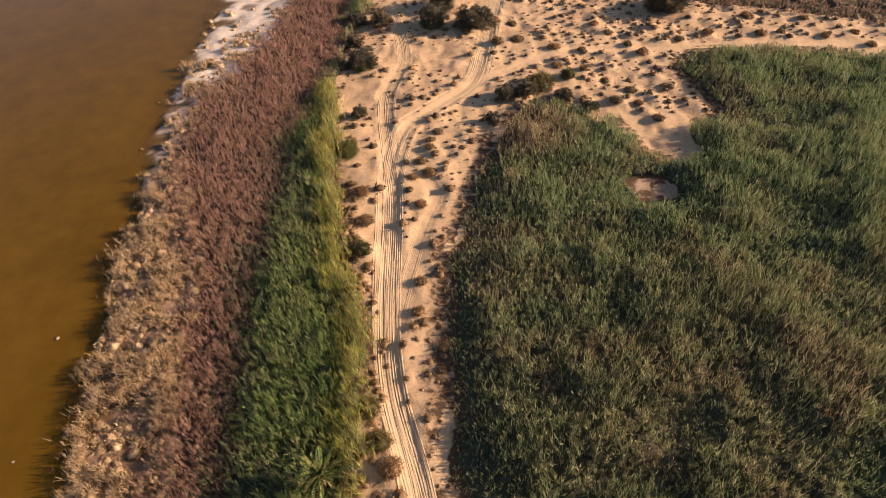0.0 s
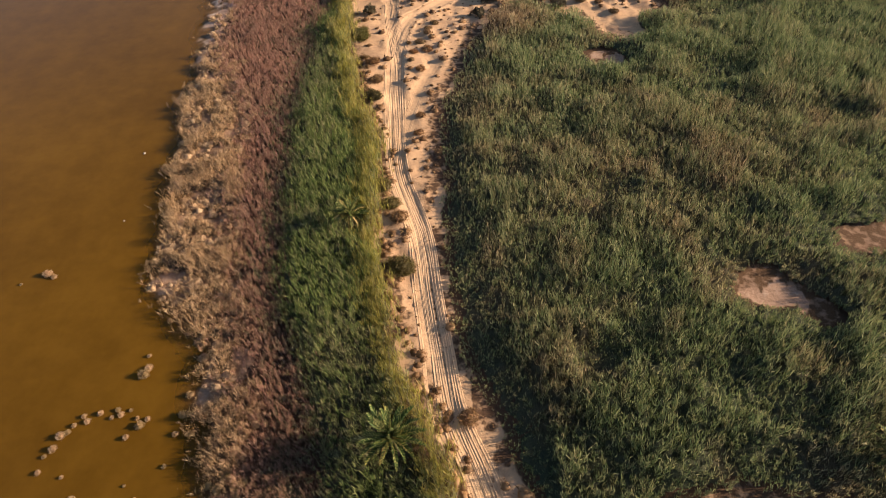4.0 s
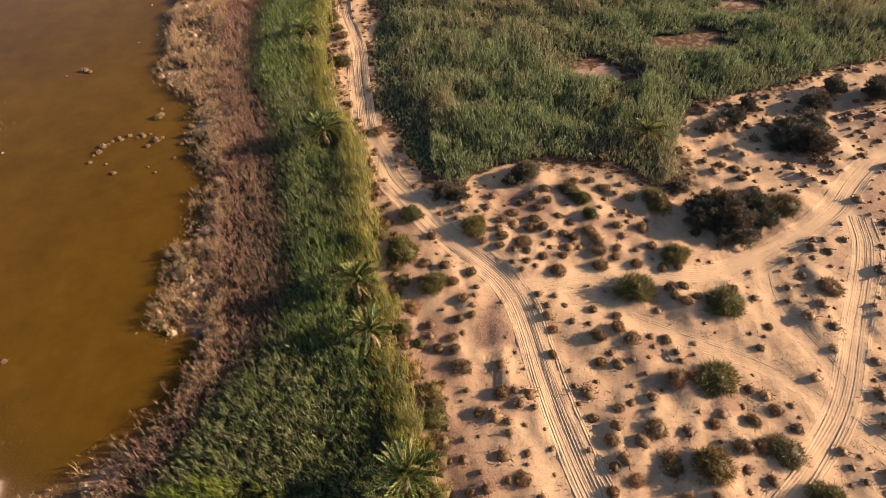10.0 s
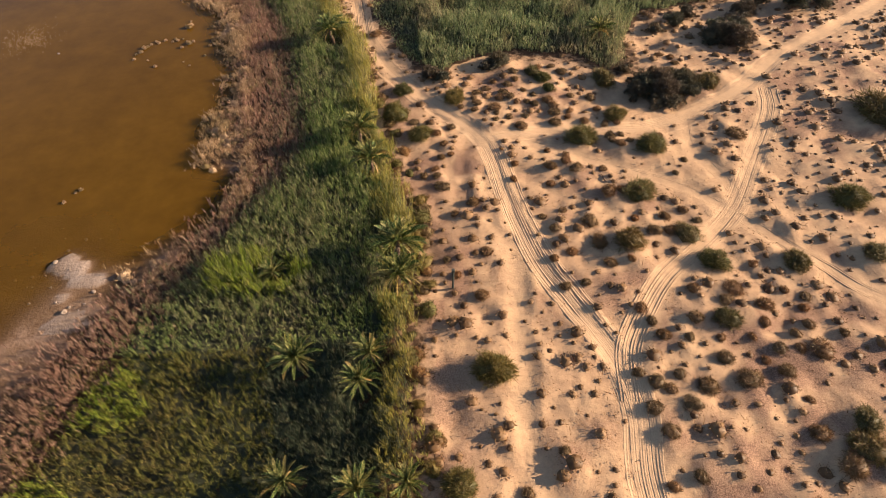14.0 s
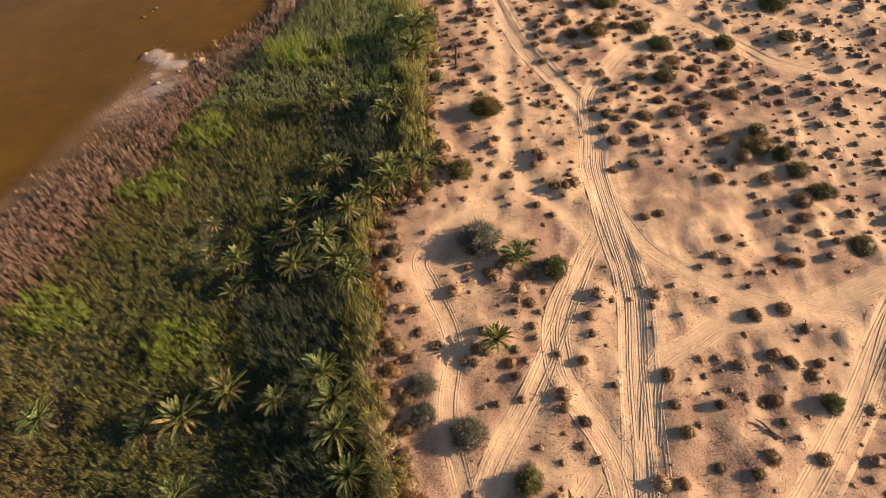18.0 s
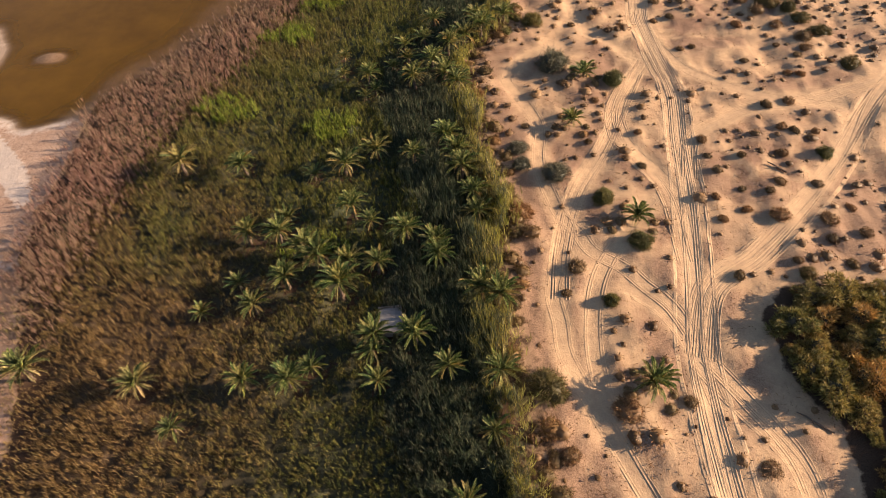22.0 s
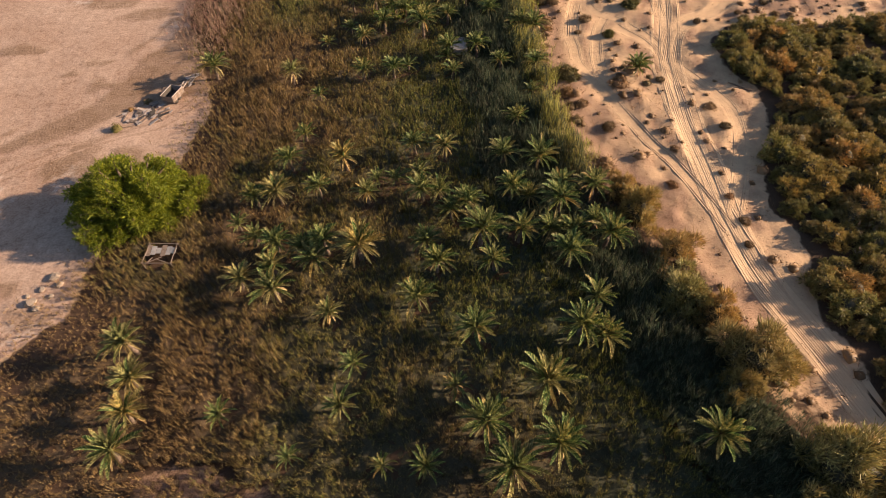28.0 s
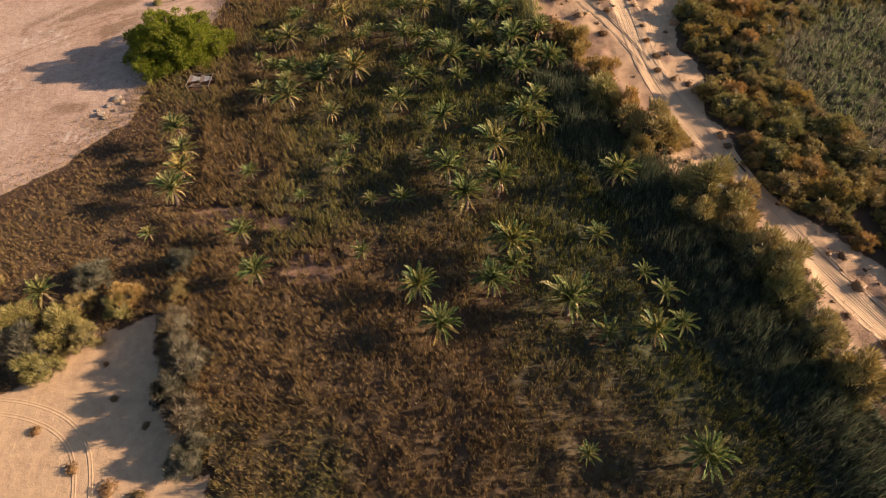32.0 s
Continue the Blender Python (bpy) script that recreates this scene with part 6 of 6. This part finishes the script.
TAMARISKS = [(7.5, -180.5, 1.15, 0), (6.2, -176.5, 0.8, 1), (10.3, -186, 1.0, 1), (9.6, -192.5, 1.3, 0), (11.8, -195, 1.0, 1), (13.6, -200.6, 1.45, 1), (16.2, -200.2, 1.2, 0), (11.6, -203, 0.9, 0), (18.3, -211.6, 1.7, 0),
             (20.8, -212.8, 1.3, 1), (16.2, -214.5, 1.2, 0), (20.6, -220.6, 1.4, 1), (22.6, -222.0, 1.2, 1), (22.4, -226, 1.1, 0), (19.0, -217, 1.2, 1), (25.5, -236, 1.2, 0), (23.6, -231, 1.0, 1),
             (-44.4, -216.8, 0.8, 2), (-57.6, -227.9, 1.1, 3), (-54.1, -218, 0.9, 2), (-55, -225.5, 1.0, 0), (-50, -221, 0.8, 1), (-61, -224, 1.0, 0), (-40.5, -230.2, 1.0, 2), (-39.3, -236, 1.0, 3), (-43, -225, 0.9, 2),
             (-64, -229, 0.9, 3), (-38.6, -240, 0.8, 2), (-67, -219, 0.9, 1), (-56.5, -229.5, 0.8, 0), (-52.8, -226.2, 0.7, 1), (-50.2, -222.5, 0.7, 0), (-42.2, -227.5, 0.75, 2), (-41.8, -233.2, 0.8, 3), (-38.4, -238, 0.7, 2), (-44, -221, 0.6, 1), (-54.8, -222, 0.75, 1)]
used = set()
for x, y, s, k in TAMARISKS:
    s *= 1.25
    m = pose(x, y, float(height(x, y)) - 0.05, 0, 0, random.uniform(0, 360)) @ Matrix.Diagonal((s, s, s * random.uniform(0.85, 1.15), 1))
    ob = tamarisks[k] if k not in used else copy_thing(tamarisks[k], m)
    used.add(k)
    ob.matrix_basis = m
    ob["group"] = "tamarisks"

tree_lobes = [((cx, 0.9 * cy, cz), r, q) for (cx, cy, cz), r, q in round_lobes(110, 7.3, 8.0, 1.5)]
shade_tree = bushy("shade_tree", TREE_LEAF, tree_lobes, 430, 0.085, 0.15, "broad dense bright green tree at the edge of the mud flat", "tree", 0.30, 0.1, 0.26)
shade_tree.matrix_basis = pose(-54.3, -174.3, float(height(-54.3, -174.3)))

# ---------------------------------------------------------------- wrecked trailer and litter
G0 = lambda x, y: float(height(x, y))
wreck = new("wrecked_trailer")
wreck.matrix_basis = pose(-55.0, -152.3, G0(-55, -152.3), 0, 4, 74) @ Matrix.Diagonal((0.78, 1, 1.05, 1))
bm = bmesh.new()
box_mesh(bm, pose(0, 0, 0.45), 3.7, 1.9, 0.10, 0.02)
part("bed", finished("bed", bm, DARK), wreck, "dark floor of the box")
for y in (-0.95, 0.95):
    bm = bmesh.new()
    box_mesh(bm, pose(0, y, 0.9), 3.8, 0.06, 0.9, 0.015)
    side = part("side_wall", finished("side_wall", bm, RUST), wreck)
    for k in range(6):
        bm = bmesh.new()
        box_mesh(bm, pose(-1.7 + 0.68 * k, y + (0.06 if y > 0 else -0.06), 0.88), 0.09, 0.06, 0.96, 0.01)
        part("batten", finished("batten", bm, PALE if k % 2 else RUST), side)
    bm = bmesh.new()
    box_mesh(bm, pose(0, y, 1.38), 3.9, 0.12, 0.07, 0.01)
    part("top_rail", finished("top_rail", bm, PALE), side)
    # Added dark panel: puts the shade inside the box into colour.
    bm = bmesh.new()
    box_mesh(bm, pose(0, y * 0.955, 0.9), 3.7, 0.03, 0.86, 0.005)
    part("lining", finished("lining", bm, DARK), side, "dark panel added for the shade inside the box")
for x in (-1.9, 1.9):
    bm = bmesh.new()
    box_mesh(bm, pose(x, 0, 0.9), 0.06, 1.86, 0.85, 0.015)
    part("end_wall", finished("end_wall", bm, PALE if x > 0 else RUST), wreck)
for x in (-0.9, 0.3):
    for y in (-0.85, 0.85):
        bm = bmesh.new()
        bmesh.ops.create_cone(bm, cap_ends=True, segments=18, radius1=0.40, radius2=0.40, depth=0.22, matrix=pose(x, y, 0.36, 90))
        bmesh.ops.bevel(bm, geom=bm.edges[:], offset=0.03, segments=1, affect="EDGES")
        part("wheel", finished("wheel", bm, DARK), wreck)
for y in (-0.35, 0.35):
    bm = bmesh.new()
    box_mesh(bm, pose(3.3, y * 0.8, 0.55, 0, -6, -4 * y), 2.9, 0.10, 0.12, 0.01)
    part("drawbar", finished("drawbar", bm, PALE), wreck)
tagged(wreck, "burnt-out open box trailer with weathered slatted sides", "trailer")


def board(name, x, y, lift, sx, sy, sz, turn, tip, mat, label, category):
    bm = bmesh.new()
    n = max(1, int(sx / 0.6))
    for k in range(n):
        box_mesh(bm, pose(-sx / 2 + sx * (k + 0.5) / n, 0, random.uniform(-0.01, 0.01), random.uniform(-2, 2)), sx / n * 0.99, sy * random.uniform(0.94, 1), sz, min(0.01, sz / 4))
    ob = new(name, finished(name, bm, mat))
    ob.matrix_basis = pose(x, y, G0(x, y) + lift, random.uniform(-6, 6), tip, turn)
    return tagged(ob, label, category)


SCRAP = [(-53.2, -147.2, 0.25, 2.4, 1.1, 40, 8, 1), (-54.6, -147.6, 0.12, 1.8, 0.7, 110, -4, 0), (-53.9, -149.2, 0.5, 2.6, 0.16, 55, 9, 0), (-53.0, -148.8, 0.35, 2.2, 0.14, 70, -8, 1), (-57.9, -153.2, 0.15, 1.3, 0.9, 20, 5, 0),
         (-57.3, -151.0, 0.4, 1.6, 0.8, 65, 40, 0), (-58.2, -155.0, 0.12, 1.6, 1.1, 15, 3, 1), (-59.6, -155.4, 0.14, 1.4, 0.8, 75, -4, 0), (-56.9, -155.4, 0.10, 1.9, 0.12, 25, 2, 1), (-57.9, -156.4, 0.10, 2.2, 0.14, 60, 3, 0),
         (-60.2, -156.6, 0.11, 1.7, 0.5, 40, 5, 1), (-61.3, -156.2, 0.12, 1.5, 0.16, 80, -3, 0), (-59.0, -157.4, 0.08, 1.1, 0.7, 130, 4, 1), (-60.6, -158.2, 0.08, 1.9, 0.13, 15, 2, 0), (-56.2, -156.6, 0.08, 1.0, 0.5, 55, 4, 0), (-55.4, -154.7, 0.1, 0.9, 0.5, 100, 6, 1)]
for x, y, z, sx, sy, turn, tip, pale in SCRAP:
    board("timber_scrap" if sy < 0.3 else "metal_scrap", x, y, z, sx, sy, 0.05, turn, tip, PALE if pale else RUST,
          "long broken timber beside the wrecked trailer" if sy < 0.3 else "bent weathered panel beside the wrecked trailer", "scrap")["group"] = "scrap round the trailer"
for x, y, w, kind in ((-61.8, -158.6, 2.0, "green"), (-58.8, -152.8, 1.5, "brown"), (-61, -154.4, 1.1, "brown")):
    s = shrub("mud_bush", DUNE_LEAF, 0.15 if kind == "green" else 0.6, "small leafy bush among scrap boards", "bush", 380, 0.5, 0.04)
    s.matrix_basis = pose(x, y, G0(x, y)) @ Matrix.Diagonal((w, w, w, 1))

for k in range(60):
    a, d = random.uniform(0, 6.28), random.uniform(0.4, 3.2)
    x, y = -58.3 + 1.3 * d * math.cos(a), -155.6 + 0.7 * d * math.sin(a)
    if k > 44:
        x, y = -53.8 + random.uniform(-1.2, 1.2), -148.4 + random.uniform(-1.3, 1.3)
    thin = random.random() < 0.5
    board("timber_scrap" if thin else "metal_scrap", x, y, random.uniform(0.04, 0.22), random.uniform(0.5, 1.6), 0.08 if thin else random.uniform(0.3, 0.6), 0.04, random.uniform(0, 180), random.uniform(-12, 12),
          random.choice((PALE, RUST, DARK)), "short broken timber lying in the scrap heap" if thin else "torn weathered sheet lying in the scrap heap", "scrap")["group"] = "scrap round the trailer"

# shrubs on the sandy clearing
clearing_shrubs = [shrub("dune_shrub", DUNE_LEAF, 0.8, "low brown twiggy shrub on a sandy clearing", "shrub", 480, 0.36, 0.022) for _ in range(2)]
place(clearing_shrubs, [(-50, -240, 1.8), (-55, -236, 1.4), (-46, -242, 2.2), (-58, -241, 1.9), (-52, -244, 1.5), (-43, -243, 2.4), (-48, -233, 1.2), (-61, -236, 1.6), (-56, -245, 2.1), (-44, -236, 1.3), (-50, -229, 1.0), (-41, -246, 2.0)], "shrubs on the clearing")

# collapsed shed in the dry grass
shed = new("collapsed_shed")
shed.matrix_basis = pose(-49.2, -182.6, G0(-49.2, -182.6), 0, 0, -4)
for k in range(6):
    bm = bmesh.new()
    box_mesh(bm, pose(-1.5 + 0.6 * k, 0.45, 1.05 + 0.02 * (k % 2), 6 + random.uniform(-2, 2), random.uniform(-2, 2)), 0.57, 1.5 - 0.35 * (k % 3), 0.04, 0.008)
    part("roof_sheet", finished("roof_sheet", bm, CONCRETE if k % 3 else RUST), shed)
for x in (-1.7, 1.7):
    for y in (-1.4, 1.4):
        bm = bmesh.new()
        box_mesh(bm, pose(x, y, 0.5, random.uniform(-4, 4), random.uniform(-4, 4)), 0.12, 0.12, 1.3, 0.015)
        part("post", finished("post", bm, RUST), shed)
for k, (x, y, sx, turn) in enumerate(((0, -1.45, 3.7, 0), (0, 1.45, 3.7, 1), (-1.7, 0, 3.0, 90), (1.7, 0, 3.0, 90), (-0.6, -0.9, 2.0, 28), (0.5, -1.0, 1.8, -20), (-1.1, -1.0, 1.2, 60))):
    bm = bmesh.new()
    box_mesh(bm, pose(x, y, 1.12 if k < 4 else 0.95, 0, random.uniform(-3, 3), turn), sx, 0.10, 0.08, 0.012)
    part("beam", finished("beam", bm, RUST), shed)
tagged(shed, "collapsed shed frame with grey roof sheets in dry grass", "shed")

# concrete tank lid between palms
tank = new("concrete_tank")
tank.matrix_basis = pose(-12.0, -143.9, G0(-12, -143.9), 0, 0, 3)
bm = bmesh.new()
box_mesh(bm, pose(0, 0, 0.35), 2.5, 3.2, 0.9, 0.04)
part("body", finished("body", bm, CONCRETE), tank)
bm = bmesh.new()
box_mesh(bm, pose(0, 0, 0.86), 2.2, 2.9, 0.10, 0.02)
part("lid", finished("lid", bm, CONCRETE), tank)
for x, sx, sy, y in ((-1.2, 0.14, 3.3, 0), (1.2, 0.14, 3.3, 0), (0, 2.26, 0.14, 1.58), (0, 2.26, 0.14, -1.58)):
    bm = bmesh.new()
    box_mesh(bm, pose(x, y, 0.90), sx, sy, 0.22, 0.02)
    part("rim", finished("rim", bm, PALE), tank)
tagged(tank, "low grey concrete tank half hidden by palms and reeds", "tank")

# post at the reed edge
pole = new("marker_post")
pole.matrix_basis = pose(11.3, -65.0, G0(11.3, -65.0), 0, 1.5, 0)
bm = bmesh.new()
tube(bm, [Vector((0, 0, -0.2)), Vector((0, 0, 1.6)), Vector((0, 0, 3.1))], [0.14, 0.13, 0.12], 10)
part("shaft", finished("shaft", bm, POLE_PAINT), pole)
bm = bmesh.new()
box_mesh(bm, pose(0, 0, 3.2), 0.36, 0.36, 0.42, 0.04)
part("head", finished("head", bm, POLE_PAINT), pole)
tagged(pole, "dark upright marker post at the edge of the reeds", "post")

# logs, stones
for x, y, long, turn, thick in ((36.5, -124.5, 2.6, 130, 0.14), (27.6, -157.3, 3.4, 140, 0.12), (33.5, -47, 1.8, 100, 0.09), (25.5, -28, 1.6, 120, 0.08)):
    bm = bmesh.new()
    tube(bm, [Vector((-long / 2, 0, 0.1)), Vector((-long / 6, 0.1, 0.14)), Vector((long / 4, -0.05, 0.12)), Vector((long / 2, 0.08, 0.16))], [thick, thick * 0.9, thick * 0.7, thick * 0.3], 7)
    tube(bm, [Vector((0, 0.05, 0.12)), Vector((0.3, 0.5, 0.3)), Vector((0.5, 0.8, 0.35))], [thick * 0.5, thick * 0.35, thick * 0.1], 5)
    log = new("fallen_branch", finished("fallen_branch", bm, BARK))
    log.matrix_basis = pose(x, y, G0(x, y), 0, 0, turn)
    tagged(log, "dark fallen branch lying on the sand", "branch", "branches on the sand")


def stone(x, y, w, mat, label, group):
    bm = bmesh.new()
    bmesh.ops.create_icosphere(bm, subdivisions=2, radius=0.5)
    shift = Vector((x, y, 0))
    for v in bm.verts:
        v.co *= 1 + 0.45 * noise.noise(v.co * 2.2 + shift)
        v.co.z *= 0.6
    ob = new("boulder", finished("boulder", bm, mat))
    ob.matrix_basis = pose(x, y, G0(x, y) + 0.08 * w, 0, 0, random.uniform(0, 360)) @ Matrix.Diagonal((w, w, w, 1))
    return tagged(ob, label, "boulder", group)


for x, y, w in ((-61.5, -184.5, 1.6), (-60.6, -185.6, 1.2), (-62.4, -186.2, 1.0), (-63, -188, 1.5), (-62.2, -188.8, 1.0), (-61, -187.2, 0.8), (-63.8, -187, 0.7)):
    stone(x, y, 0.8 * w, ROCK, "pale rubble boulder on the mud flat", "rubble on the flat")
for k in range(26):
    x, y = random.uniform(-44, -32), random.uniform(-66, -50)
    stone(x, y, random.uniform(0.25, 0.7), ROCK, "small salt-crusted stone in the shallows", "stones in the shallows")
for x, y, w in ((-48.5, 46, 0.5), (-58, -3.5, 0.5), (-46.5, 30, 0.3)):
    stone(x, y, w, ROCK, "pale stone breaking the water", "stones in the lagoon").location.z = WATER_Z
